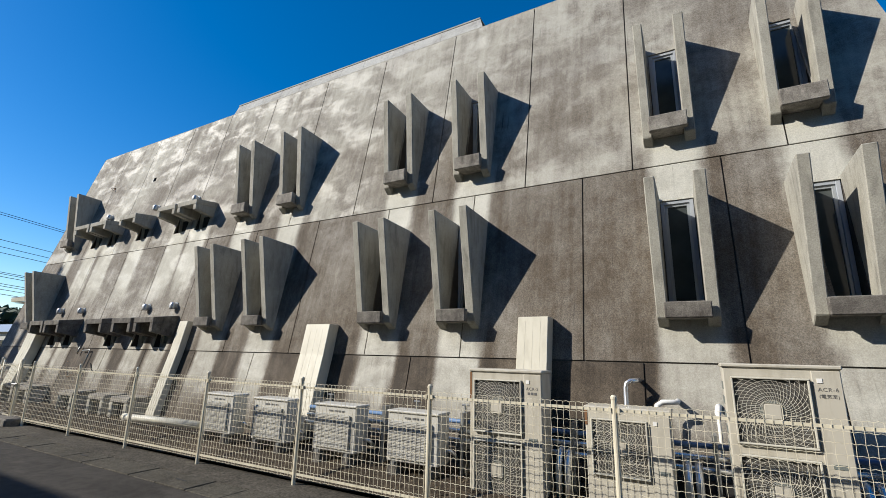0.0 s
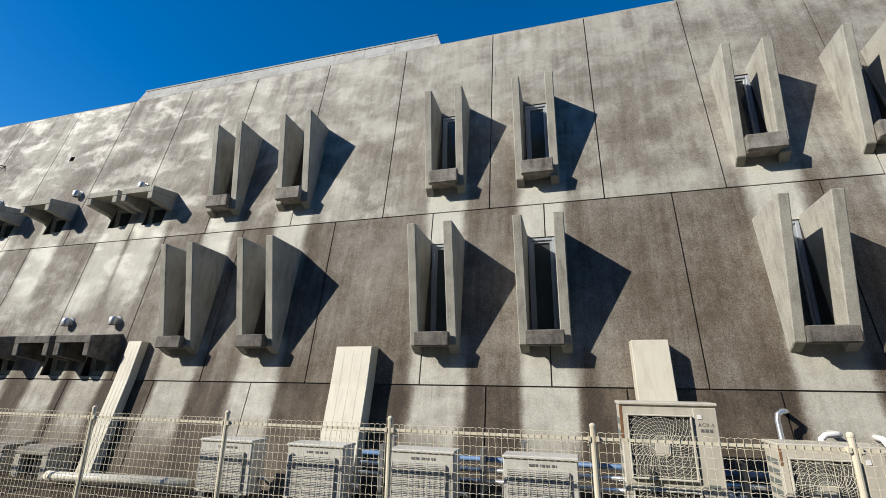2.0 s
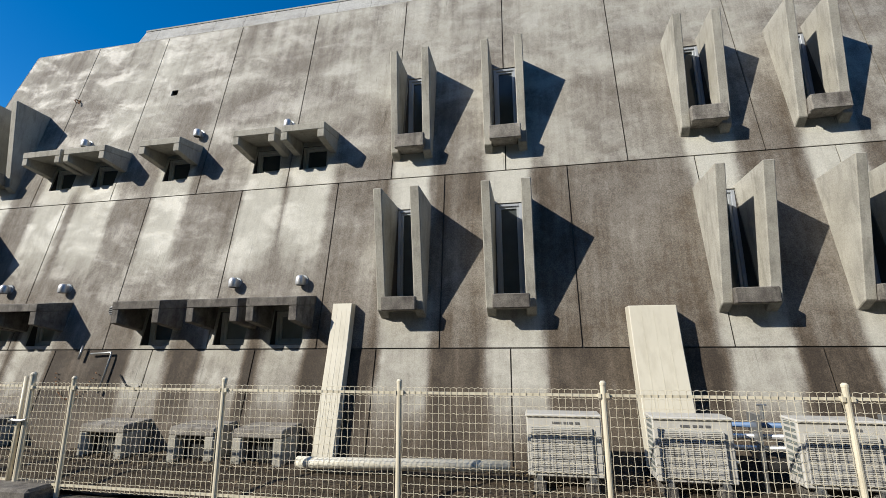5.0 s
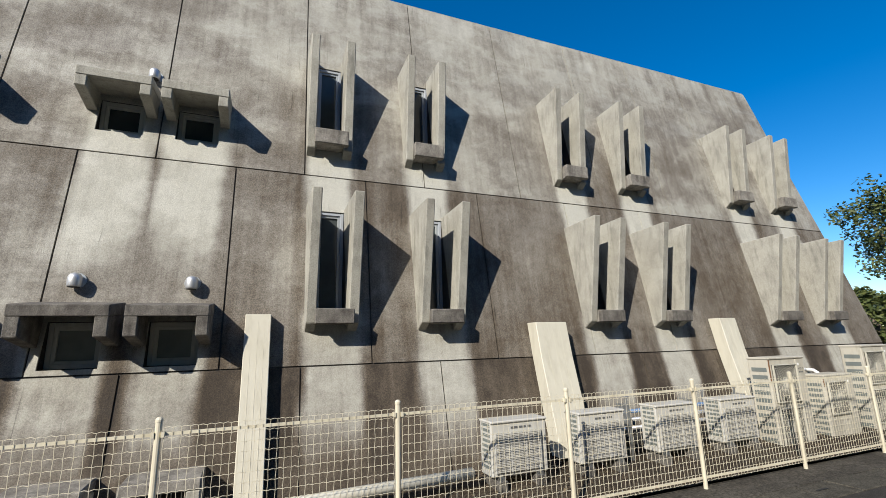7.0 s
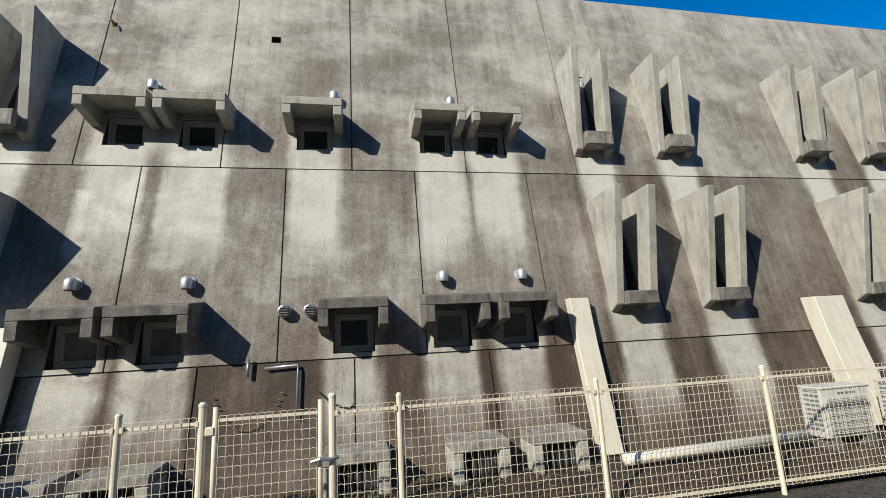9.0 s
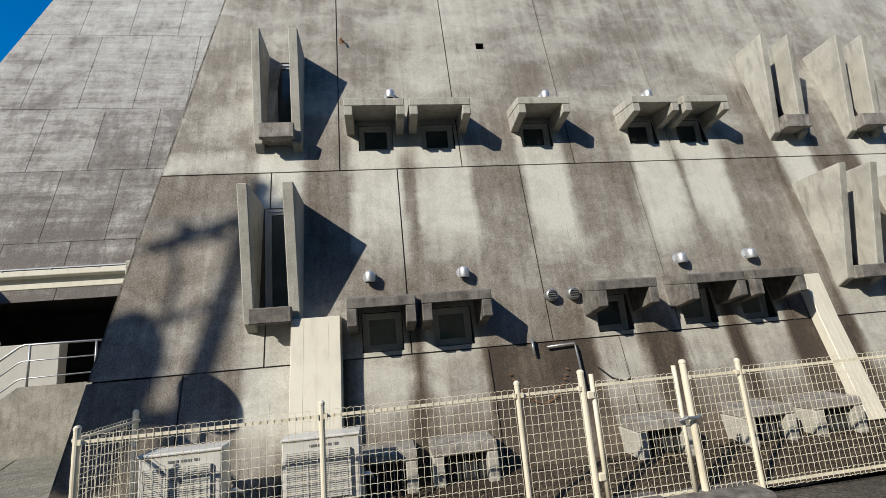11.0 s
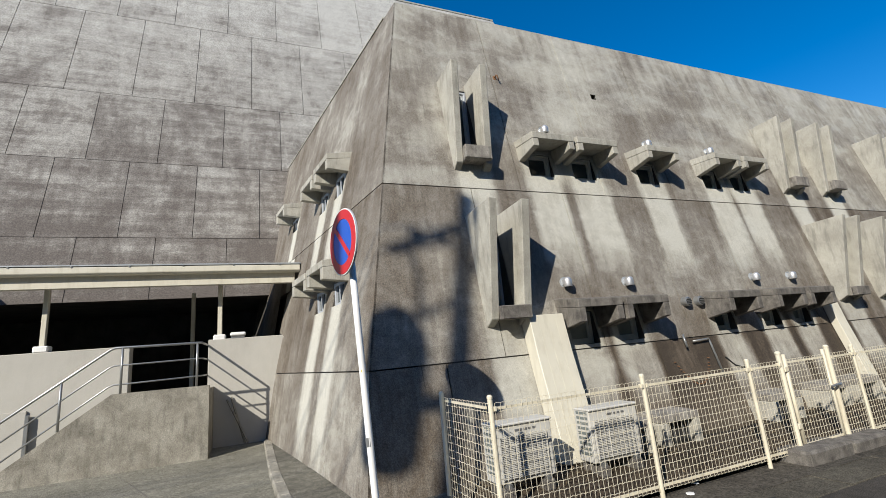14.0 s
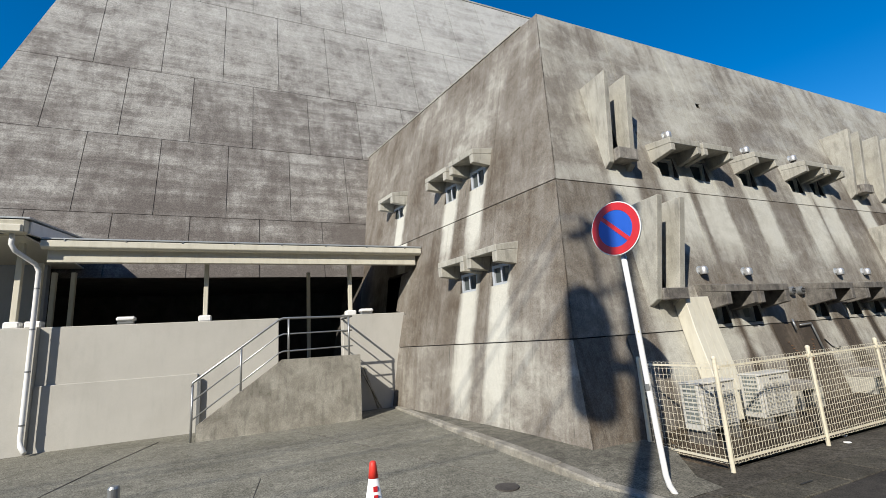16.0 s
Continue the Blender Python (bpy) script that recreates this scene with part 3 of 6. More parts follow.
def window_unit(x0, x1, z0, z1, depth, glass, name="window", label="", tall=False):
    """An aluminium window set back in the sloping wall."""
    w = thing(name, label, "window", "windows in the front wall", "", ((x0 + x1) / 2, fy(z0) + depth, z0))
    t = 0.045
    Y = lambda z: fy(z1) + depth
    fr = bmesh.new()
    for a, b in ((x0, x0 + t), (x1 - t, x1)):
        prism(fr, [(Y(z0) - 0.03, z0), (Y(z1) - 0.03, z1), (Y(z1) + 0.05, z1), (Y(z0) + 0.05, z0)], a, b, 0.004)
    for a, b in ((z0, z0 + t), (z1 - t, z1)):
        prism(fr, [(Y(a) - 0.028, a), (Y(b) - 0.028, b), (Y(b) + 0.05, b), (Y(a) + 0.05, a)], x0 + t, x1 - t, 0.004)
    part("frame", fr, M_FRAME if tall else M_PALEFRAME, w, "grey aluminium frame")
    sa = bmesh.new()
    s = 0.035
    u0, u1, v0, v1 = x0 + t, x1 - t, z0 + t, z1 - t
    for a, b in ((u0, u0 + s), (u1 - s, u1)):
        prism(sa, [(Y(v0) - 0.01, v0), (Y(v1) - 0.01, v1), (Y(v1) + 0.04, v1), (Y(v0) + 0.04, v0)], a, b, 0.003)
    for a, b in ((v0, v0 + s), (v1 - s, v1)):
        prism(sa, [(Y(a) - 0.008, a), (Y(b) - 0.008, b), (Y(b) + 0.04, b), (Y(a) + 0.04, a)], u0 + s, u1 - s, 0.003)
    part("sash", sa, M_ALU if tall else M_PALEFRAME, w)
    gl = bmesh.new()
    prism(gl, [(Y(v0) + 0.014, v0 + s), (Y(v1) + 0.014, v1 - s), (Y(v1) + 0.02, v1 - s), (Y(v0) + 0.02, v0 + s)], u0 + s, u1 - s)
    part("pane", gl, glass, w, "dark glass pane")
    return w


def fin_box(x, zb, zt, yb, yt, zs0, zs1, ys):
    """Two upright fins that lean out of the wall, and a sill between them."""
    u = thing("window_fins", "pair of leaning concrete fins and a sill framing a narrow window", "window surround", "finned windows", "", (x, fy(zb), zb))
    poly = [(yb, zb), (yt, zt), (fy(zt) + 0.01, zt - 0.03), (fy(zb - 0.10) + 0.01, zb - 0.10)]
    for a, b in ((x, x + 0.12), (x + 0.51, x + 0.64)):
        part("fin", prism(bmesh.new(), poly, a, b, 0.010), M_FIN, u)
    si = bmesh.new()
    prism(si, [(ys, zs0), (ys, zs1 - 0.012), (ys + 0.02, zs1), (fy(zs1) + 0.06, zs1 + 0.02), (fy(zs0) + 0.01, zs0)], x + 0.124, x + 0.506, 0.008)
    part("sill", si, M_SILL, u, "dark weathered concrete sill")
    no = bmesh.new()
    box(no, x + 0.095, x + 0.56, ys - 0.006, ys + 0.08, zs0 - 0.003, zs1 - 0.004, 0.010)
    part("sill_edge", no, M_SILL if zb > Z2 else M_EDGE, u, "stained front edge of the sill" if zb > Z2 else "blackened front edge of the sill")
    return u


for i, x in enumerate(FIN_X):
    fin_box(x, 2.06, 3.68, 5.92, 5.62, 2.05, 2.23, 5.78)
    fin_box(x - 0.02, 4.55, 6.25, 6.44, 6.28, 4.57, 4.79, 6.29)
    window_unit(x + 0.125, x + 0.505, 2.20, 3.595, 0.045, M_GLASS, "tall_window", "narrow grey aluminium window with dark glass", True)
    window_unit(x + 0.125, x + 0.505, 4.78, 6.095, 0.045, M_GLASS, "tall_window", "narrow grey aluminium window with dark glass", True)


def hood(x0, x1, yf, zf0, zf1, zw, name):
    """A concrete canopy: a slab and two cheeks over a small window."""
    h = thing("window_hood", "roughcast concrete hood over a small window", "window hood", "window hoods", "", ((x0 + x1) / 2, fy(zf1), zf0))
    t = 0.115
    sl = prism(bmesh.new(), [(yf, zf1 - t), (yf, zf1), (fy(zf1 + 0.07) + 0.01, zf1 + 0.07), (fy(zf1 - t + 0.07) + 0.01, zf1 - t + 0.05)], x0, x1, 0.008)
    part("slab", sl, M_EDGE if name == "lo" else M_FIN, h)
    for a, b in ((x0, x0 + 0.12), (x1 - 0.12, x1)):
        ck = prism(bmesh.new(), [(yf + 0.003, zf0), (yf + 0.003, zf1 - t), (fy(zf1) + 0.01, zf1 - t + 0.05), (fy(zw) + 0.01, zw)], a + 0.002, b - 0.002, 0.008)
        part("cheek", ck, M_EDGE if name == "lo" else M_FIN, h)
    return h


for a, b in HOOD_HI:
    hood(a, b, 6.14, 4.80, 5.05, 4.72, "hi")
    c = (a + b) / 2
    window_unit(c - 0.245, c + 0.245, 4.455, 4.895, 0.055, M_GLASS, "small_window", "small square aluminium window below a hood")
for i, (a, b) in enumerate(HOOD_LO):
    hood(a, b, 5.60, 1.93, 2.24, 1.84, "lo")
    c = (a + b) / 2
    window_unit(c - 0.245, c + 0.245, 1.625, 2.095, 0.09, M_GLASS if i == 2 else M_FROST_GLARE, "small_window", "small square aluminium window below a hood")


# side hoods and windows
def side_hood(ya, yb, zf0, zf1, zw):
    xf = sx(zf1) - 0.45
    h = thing("window_hood", "roughcast concrete hood over a small window", "window hood", "end wall hoods", "", (sx(zf1, (ya + yb) / 2), (ya + yb) / 2, zf0))
    t = 0.11

    def slab(poly, y0, y1):
        bm = prism(bmesh.new(), poly, y0, y1, 0.008)
        for v in bm.verts:
            v.co = (v.co.y, v.co.x, v.co.z)
        bmesh.ops.reverse_faces(bm, faces=bm.faces)
        return slanted(bm, zf1)
    part("slab", slab([(xf, zf1 - t), (xf, zf1), (sx(zf1 + 0.07) + 0.01, zf1 + 0.07), (sx(zf1) + 0.01, zf1 - t + 0.05)], yb, ya), M_FIN, h)
    for a, b in ((yb, yb + 0.12), (ya - 0.12, ya)):
        part("cheek", slab([(xf + 0.003, zf0), (xf + 0.003, zf1 - t), (sx(zf1) + 0.01, zf1 - t + 0.05), (sx(zw) + 0.01, zw)], a, b), M_FIN, h)


for ya, yb, z0, z1, hi in SIDE_WIN:
    m = (ya + yb) / 2
    side_hood(m + 0.44, m - 0.40, z1 - 0.02, z1 + 0.27, z1 - 0.06)
    w = thing("small_window", "small aluminium window in the end wall", "window", "end wall windows", "", (sx(z0, m), m, z0))
    fr = bmesh.new()
    for a, b, c, d in ((yb, yb + 0.05, z0, z1), (ya - 0.05, ya, z0, z1), (yb + 0.05, ya - 0.05, z0, z0 + 0.05), (yb + 0.05, ya - 0.05, z1 - 0.05, z1), (m - 0.02, m + 0.02, z0 + 0.05, z1 - 0.05)):
        box(fr, sx((z0 + z1) / 2) + 0.03, sx((z0 + z1) / 2) + 0.10, a, b, c, d, 0.004)
    part("frame", slanted(fr, z0), M_FRAME, w)
    part("pane", slanted(B(sx(z0) + 0.10, sx(z0) + 0.11, yb + 0.04, ya - 0.04, z0 + 0.04, z1 - 0.04), z0), M_GLASS, w, "dark glass pane")


def cowl(x, z):
    """A bright metal vent cap with an open mouth below."""
    c = thing("wall_vent", "bright stainless steel vent cap on the wall", "vent", "vent caps", "", (x, fy(z), z))
    y0 = fy(z)
    dome = lathe(bmesh.new(), [(0.060, -0.075), (0.066, -0.06), (0.066, 0.015), (0.060, 0.042), (0.044, 0.064), (0.020, 0.075)], (x, y0 - 0.085, z), 20)
    part("cap", dome, M_CAP, c, "", True)
    part("neck", B(x - 0.055, x + 0.055, y0 - 0.085, y0 + 0.01, z - 0.045, z + 0.05, bev=0.012), M_CAP, c)
    # dark disc stands in for the shaded inside of the cap
    part("mouth", lathe(bmesh.new(), [(0.052, -0.080), (0.052, -0.0752)], (x, y0 - 0.085, z), 16), M_DARK, c, "dark disc for the shaded vent mouth")
    part("flange", lathe(bmesh.new(), [(0.085, -0.012), (0.085, 0.004)], (x, y0, z), 16, "Y"), M_ALU, c)


for x, z in ((-15.80, 2.56), (-14.59, 2.54), (-11.49, 2.54), (-10.40, 2.54), (-15.36, 5.42), (-12.90, 5.38), (-11.12, 5.38)):
    cowl(x, z)
for x in (-13.47, -13.17):
    v = thing("round_vent", "round grey louvred vent in the wall", "vent", "round vents", "", (x, fy(2.15), 2.15))
    bm = lathe(bmesh.new(), [(0.060, -0.085), (0.078, -0.075), (0.080, -0.03), (0.080, 0.02), (0.07, 0.02)], (x, fy(2.15) - 0.02, 2.15), 20, "Y")
    part("rim", bm, M_STEEL, v)
    # dark disc gives the shade behind the slats
    part("face", lathe(bmesh.new(), [(0.060, -0.090), (0.060, -0.084)], (x, fy(2.15) - 0.02, 2.15), 20, "Y"), M_DARK, v)
    for k in range(4):
        part("slat", B(x - 0.045, x + 0.045, fy(2.15) - 0.118, fy(2.15) - 0.106, 2.15 - 0.05 + k * 0.03, 2.15 - 0.04 + k * 0.03), M_STEEL, v)


wk = thing("wall_hook", "small rusty iron hook set in the wall", "hook", "", "", (-16.07, fy(6.54), 6.54))
part("plate", B(-16.10, -16.04, fy(6.54) - 0.012, fy(6.54) + 0.02, 6.50, 6.58, bev=0.004), M_RUST, wk)
part("hook", TB([(-16.07, fy(6.54), 6.55), (-16.07, fy(6.54) - 0.07, 6.56), (-16.07, fy(6.54) - 0.10, 6.53), (-16.05, fy(6.54) - 0.09, 6.49), (-16.02, fy(6.54) - 0.05, 6.48)], 0.011, 8), M_RUST, wk)


def duct(x0, x1, zb, zt, d=0.24):
    """A cream sheet-metal pipe cover that follows the slope of the wall."""
    u = thing("pipe_cover", "cream sheet metal pipe cover leaning on the wall", "pipe cover", "pipe covers", "", ((x0 + x1) / 2, fy(zb), zb))
    zz = [zb, Z1 * 0.5 + zb * 0.5, Z1, zt] if zt > Z1 else [zb, zt]
    poly = [(fy(z) - 0.012, z) for z in zz] + [(fy(zt) - d, zt)] + [(fy(z) - d, z) for z in zz[::-1][1:]]
    part("casing", prism(bmesh.new(), poly, x0, x1, 0.007), M_CREAM, u)
    for k in range(1, 4):
        xr = x0 + (x1 - x0) * k / 4
        rb = prism(bmesh.new(), [(fy(zt - 0.06) - d - 0.0015, zt - 0.06), (fy(zt - 0.06) - d + 0.004, zt - 0.06), (fy(Z1) - d + 0.004, Z1), (fy(zb) - d + 0.004, zb + 0.01), (fy(zb) - d - 0.0015, zb + 0.01), (fy(Z1) - d - 0.0015, Z1)], xr - 0.003, xr + 0.003)
        part("rib", rb, M_CREAM, u)


duct(-5.98, -5.45, 0.30, 2.05)
duct(-2.19, -1.79, 0.30, 2.10)
duct(-9.81, -9.53, 0.28, 2.17, 0.15)
duct(-16.72, -16.16, 0.25, 2.08)


# low vent boxes at the foot of the wall
def foot_vent(x0, x1):
    u = thing("vent_box", "low concrete vent box with a dark grated mouth", "vent box", "low vent boxes", "", ((x0 + x1) / 2, 5.3, 0.03))
    t = 0.12
    zt = 0.62
    yf = 5.33
    for a, b in ((x0, x0 + t), (x1 - t, x1)):
        part("cheek", prism(bmesh.new(), [(yf, 0.03), (yf, zt - 0.10), (fy(zt) + 0.02, zt - 0.10), (fy(0.03) + 0.02, 0.03)], a, b, 0.012), M_FIN, u)
    part("slab", prism(bmesh.new(), [(yf - 0.006, zt - 0.10), (yf + 0.01, zt), (fy(zt) + 0.02, zt + 0.015), (fy(zt) + 0.02, zt - 0.10)], x0, x1, 0.012), M_SILL, u)
    # dark sheet stands for the unlit inside of the box
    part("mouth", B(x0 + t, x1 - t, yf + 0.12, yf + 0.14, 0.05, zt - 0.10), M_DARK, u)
    part("apron", B(x0 + t, x1 - t, yf + 0.02, yf + 0.12, 0.03, 0.16, 0.006), M_FIN, u)
    for k in range(5):
        xx = x0 + t + (x1 - x0 - 2 * t) * (k + 0.5) / 5
        part("bar", TB([(xx, yf + 0.08, 0.16), (xx, yf + 0.08, zt - 0.1)], 0.006, 6), M_STEEL, u)


for a, b in ((-16.05, -15.40), (-15.24, -14.55), (-12.98, -12.30), (-11.64, -11.0), (-10.74, -10.08)):
    foot_vent(a, b)

# opposite house that shades the road
op = thing("house", "plain house wall across the road", "house")
part("wall", B(-48, -6.6, -12, -3.9, -0.05, 6.65), M_RENDER, op)
part("roof", B(-48.1, -6.5, -12.2, -3.7, 6.65, 6.85), M_SEAM_SHADE, op)

# unseen bank, added opposite the wall to hold back sky light
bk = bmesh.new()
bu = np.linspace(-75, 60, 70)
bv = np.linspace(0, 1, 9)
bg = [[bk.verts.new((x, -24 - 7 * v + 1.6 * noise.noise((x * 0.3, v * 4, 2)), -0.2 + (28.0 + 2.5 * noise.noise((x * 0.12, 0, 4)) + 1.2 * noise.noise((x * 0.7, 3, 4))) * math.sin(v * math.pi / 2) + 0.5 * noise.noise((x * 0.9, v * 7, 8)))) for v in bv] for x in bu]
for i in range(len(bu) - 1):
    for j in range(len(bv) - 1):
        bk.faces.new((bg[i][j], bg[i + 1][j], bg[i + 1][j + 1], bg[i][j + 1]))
tagged(part("sky_block_bank", bk, ground_mat("sky_block_green", (0.02, 0.03, 0.012), (0.06, 0.075, 0.03), 3.0, 0.6)), "unseen dark bank added to block sky light", "backdrop", "", "structure")

# ---------------------------------------------------------------- high hall behind
def big_wall():
    wall = thing("wall_hall", "tall battered hall wall of board-marked grey concrete panels", "wall", "", "structure")
    yb = lambda z: 12.75 + 0.305 * z
    lf = lambda z: -31.30 + 0.215 * z
    TOP = 18.6
    zs = [3.63, 5.39, 7.88, 10.45, 14.15, TOP]
    g = 0.008
    rt = lambda z: -8.45 + 0.325 * (TOP - z)
    bk = bmesh.new()
    f = [bk.verts.new(p) for p in ((lf(3.63) + 0.05, yb(3.63) + 0.03, 3.63), (rt(3.63) - 0.05, yb(3.63) + 0.03, 3.63), (rt(TOP) - 0.05, yb(TOP) + 0.03, TOP), (lf(TOP) + 0.05, yb(TOP) + 0.03, TOP))]
    bk.faces.new(f)
    part("backing", bk, M_EDGE, wall)
    for r, (z0, z1) in enumerate(zip(zs, zs[1:])):
        base = (-27.92, -27.05, -28.12, -27.30, -28.15)[r]
        xs = [base + 1.745 * k for k in range(16)]
        ends = [None] + [x for x in xs if lf(z1) + 0.5 < x < rt(z1) - 0.6] + [None]
        for a, b in zip(ends, ends[1:]):
            q = bmesh.new()
            lay = q.verts.layers.float.new("paleness")
            pts = []
            for zc in (z0 + g, z1 - g):
                xl = lf(zc) if a is None else a + g
                xr = rt(zc) if b is None else b - g
                pts.append([(xl, zc), (xr, zc)])
            order = [pts[0][0], pts[0][1], pts[1][1], pts[1][0]]
            fr = [q.verts.new((x, yb(z), z)) for x, z in order]
            bk2 = [q.verts.new((x, yb(z) + 0.03, z)) for x, z in order]
            for v in (*fr, *bk2):
                # paler with height, and again on the eastern panels above z 7
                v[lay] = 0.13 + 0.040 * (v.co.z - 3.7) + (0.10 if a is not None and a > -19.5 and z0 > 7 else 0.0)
            q.faces.new(fr)
            for i in range(4):
                q.faces.new((fr[(i + 1) % 4], fr[i], bk2[i], bk2[(i + 1) % 4]))
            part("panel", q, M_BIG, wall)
    part("soffit", prism(bmesh.new(), [(yb(3.63) + 0.03, 3.61), (yb(3.63), 3.63), (18, 3.63), (18, 3.61)], lf(3.63), -18.5), M_SEAM_SHADE, wall)
    en = bmesh.new()
    e = [en.verts.new(p) for p in ((lf(-0.5), yb(-0.5), -0.5), (lf(TOP), yb(TOP), TOP), (lf(TOP), 40, TOP), (lf(-0.5), 40, -0.5))]
    en.faces.new(e)
    part("end_face", en, M_BIG, wall)
    part("top", B(lf(TOP), rt(TOP), yb(TOP) - 0.03, 40, TOP, TOP + 0.08), M_FIN, wall, "pale roof edge")


big_wall()
# undercroft shade is put into the colour of wall and floor
tagged(part("undercroft_wall", B(-32, -17, 17.6, 17.8, -0.2, 4), M_SEAM_SHADE), "undercroft back wall, painted dark for its deep shade", "wall", "", "structure")
tagged(part("undercroft_floor", B(-32, -18.6, 11.302, 17.6, 0.2, 0.6), M_SEAM_SHADE), "raised concrete floor, darkened for the shade behind the low wall", "floor", "", "structure")

# ---------------------------------------------------------------- low wall, stair, canopy
lw = thing("low_wall", "smooth pale rendered parapet wall with a lower ledge", "wall", "", "structure")
part("wall", B(-26.34, -22.40, 11.05, 11.30, 0.1, 2.34, bev=0.012), M_RENDER, lw)
part("wall_end", B(-21.06, -18.9, 11.05, 11.30, 0.1, 2.36, bev=0.012), M_RENDER, lw)
part("ledge", B(-26.338, -23.87, 11.01, 11.048, 0.1, 1.345, bev=0.008), M_RENDER, lw)
part("pier", B(-26.86, -26.34, 10.93, 11.30, 0.1, 2.34, bev=0.012), M_RENDER, lw)
part("platform", B(-31, -26.86, 10.95, 11.30, 0.1, 1.40, bev=0.012), M_STEP, lw, "lower stained concrete platform")
part("bumper", B(-31, -26.9, 10.85, 10.95, 1.12, 1.19, bev=0.01), M_STEEL, lw)
tagged(part("dock_wall", B(-31, -27.05, 13.4, 13.6, 1.2, 4.2), M_FRAME), "grey shaded wall behind the loading platform", "wall", "", "structure")

st = thing("stair_block", "stained concrete stair with a sloping flank", "stair", "", "structure")
fl = bmesh.new()
prof = [(-23.80, 0.1), (-23.80, 0.50), (-22.41, 1.50), (-20.94, 1.49), (-20.94, 0.1)]
a = [fl.verts.new((x, 10.02, z)) for x, z in prof]
c = [fl.verts.new((x, 10.17, z)) for x, z in prof]
fl.faces.new(a)
fl.faces.new(c[::-1])
for i in range(5):
    fl.faces.new((a[(i + 1) % 5], a[i], c[i], c[(i + 1) % 5]))
bmesh.ops.recalc_face_normals(fl, faces=fl.faces)
part("flank", fl, M_STEP, st)
for k in range(6):
    part("step", B(-23.76 + 0.25 * k, -20.96, 10.172, 11.046, 0.1, 0.42 + 0.18 * k), M_STEP, st)
part("landing", B(-22.25, -20.945, 10.175, 11.3, 0.1, 1.43), M_STEP, st)

ra = thing("handrail", "grey steel tube handrail on the stair", "handrail", "", "", (-22.3, 10.08, 1.4))
for z0, z1, zr, nm in ((1.22, 2.27, 2.26, "top_rail"), (0.91, 1.97, 1.98, "middle_rail"), (0.60, 1.65, 1.67, "lower_rail")):
    pts = [(-23.88, 10.08, z0), (-22.48, 10.08, z1 - 0.03), (-22.40, 10.08, z1), (-21.13, 10.08, zr), (-21.08, 10.12, zr), (-21.08, 11.04, zr)]
    if nm == "top_rail":
        pts.insert(0, (-23.89, 10.08, z0 - 0.06))
    part(nm, TB(pts, 0.022 if nm == "top_rail" else 0.014, 10), M_STEEL, ra, smooth=True)
for x, z0, z1 in ((-23.88, 0.22, 1.19), (-23.12, 1.0, 1.79), (-22.30, 1.49, 2.27), (-21.15, 1.48, 2.26)):
    part("post", TB([(x, 10.08, z0), (x, 10.08, z1)], 0.02, 10), M_STEEL, ra, smooth=True)
wp = thing("handrail", "short square steel rail post beside the stair", "handrail", "", "", (-23.84, 10.98, 0.3))
part("post", B(-23.87, -23.81, 10.96, 11.02, 0.25, 1.27, bev=0.006), M_STEEL, wp)
r2 = thing("guard_rail", "bent steel tube guard rail on the platform", "guard rail", "", "", (-27.0, 11.1, 1.40))
part("rail", TB([(-31, 11.1, 2.01), (-27.18, 11.1, 2.01), (-27.05, 11.1, 1.96), (-27.0, 11.1, 1.84), (-27.0, 11.1, 1.40)], 0.02, 10), M_STEEL, r2, smooth=True)
part("rail", TB([(-31, 11.1, 1.68), (-27.0, 11.1, 1.68)], 0.015, 8), M_STEEL, r2, smooth=True)

ca = thing("canopy", "cream metal lean-to canopy with gutter over the walkway", "canopy", "", "", (-22.7, 11, 3.4))
part("fascia", prism(bmesh.new(), [(10.72, 3.44), (10.72, 3.70), (10.82, 3.70), (10.82, 3.44)], -26.25, -19.38, 0.01), M_CREAM, ca)
part("gutter", prism(bmesh.new(), [(10.58, 3.70), (10.58, 3.81), (10.72, 3.83), (10.72, 3.66), (10.62, 3.66)], -26.32, -19.28, 0.008), M_CREAM, ca, "pale metal gutter")
part("roof_sheet", prism(bmesh.new(), [(10.60, 3.834), (10.60, 3.86), (13.25, 4.08), (13.25, 4.05)], -26.32, -19.26, 0.004), M_ALU, ca)
for x in (-26.46, -23.79, -20.86):
    part("column", B(x - 0.042, x + 0.042, 11.12, 11.21, 2.44, 3.5, bev=0.008), M_CREAM, ca)
    pe = bmesh.new()
    box(pe, x - 0.115, x + 0.115, 11.06, 11.28, 2.335, 2.455, 0.02)
    part("pedestal", pe, M_WHITE, ca, "white flaking plinth")
for x in (-26.75, -26.42, -21.55):
    part("column", B(x - 0.042, x + 0.042, 12.8, 12.9, 1.42, 3.6, bev=0.008), M_CREAM, ca)
for k in range(8):
    part("bracket", B(-26.0 + k * 0.9, -25.98 + k * 0.9, 10.57, 10.74, 3.80, 3.836), M_STEEL, ca)
c2 = thing("upper_canopy", "higher cream canopy with a boxed gutter", "canopy", "", "", (-28, 11, 3.9))
part("fascia", prism(bmesh.new(), [(10.40, 3.90), (10.35, 4.10), (10.55, 4.12), (10.55, 3.90)], -33, -26.48, 0.01), M_CREAM, c2)
part("roof_sheet", prism(bmesh.new(), [(10.35, 4.122), (10.35, 4.15), (14.1, 4.56), (14.1, 4.53)], -33, -26.42), M_ALU, c2)
part("end_board", prism(bmesh.new(), [(10.56, 3.90), (10.56, 4.12), (14.1, 4.52), (14.1, 4.28)], -26.52, -26.46), M_WHITE, c2)
part("ceiling", B(-33, -26.53, 10.56, 13.9, 3.86, 3.89), M_CREAM, c2)
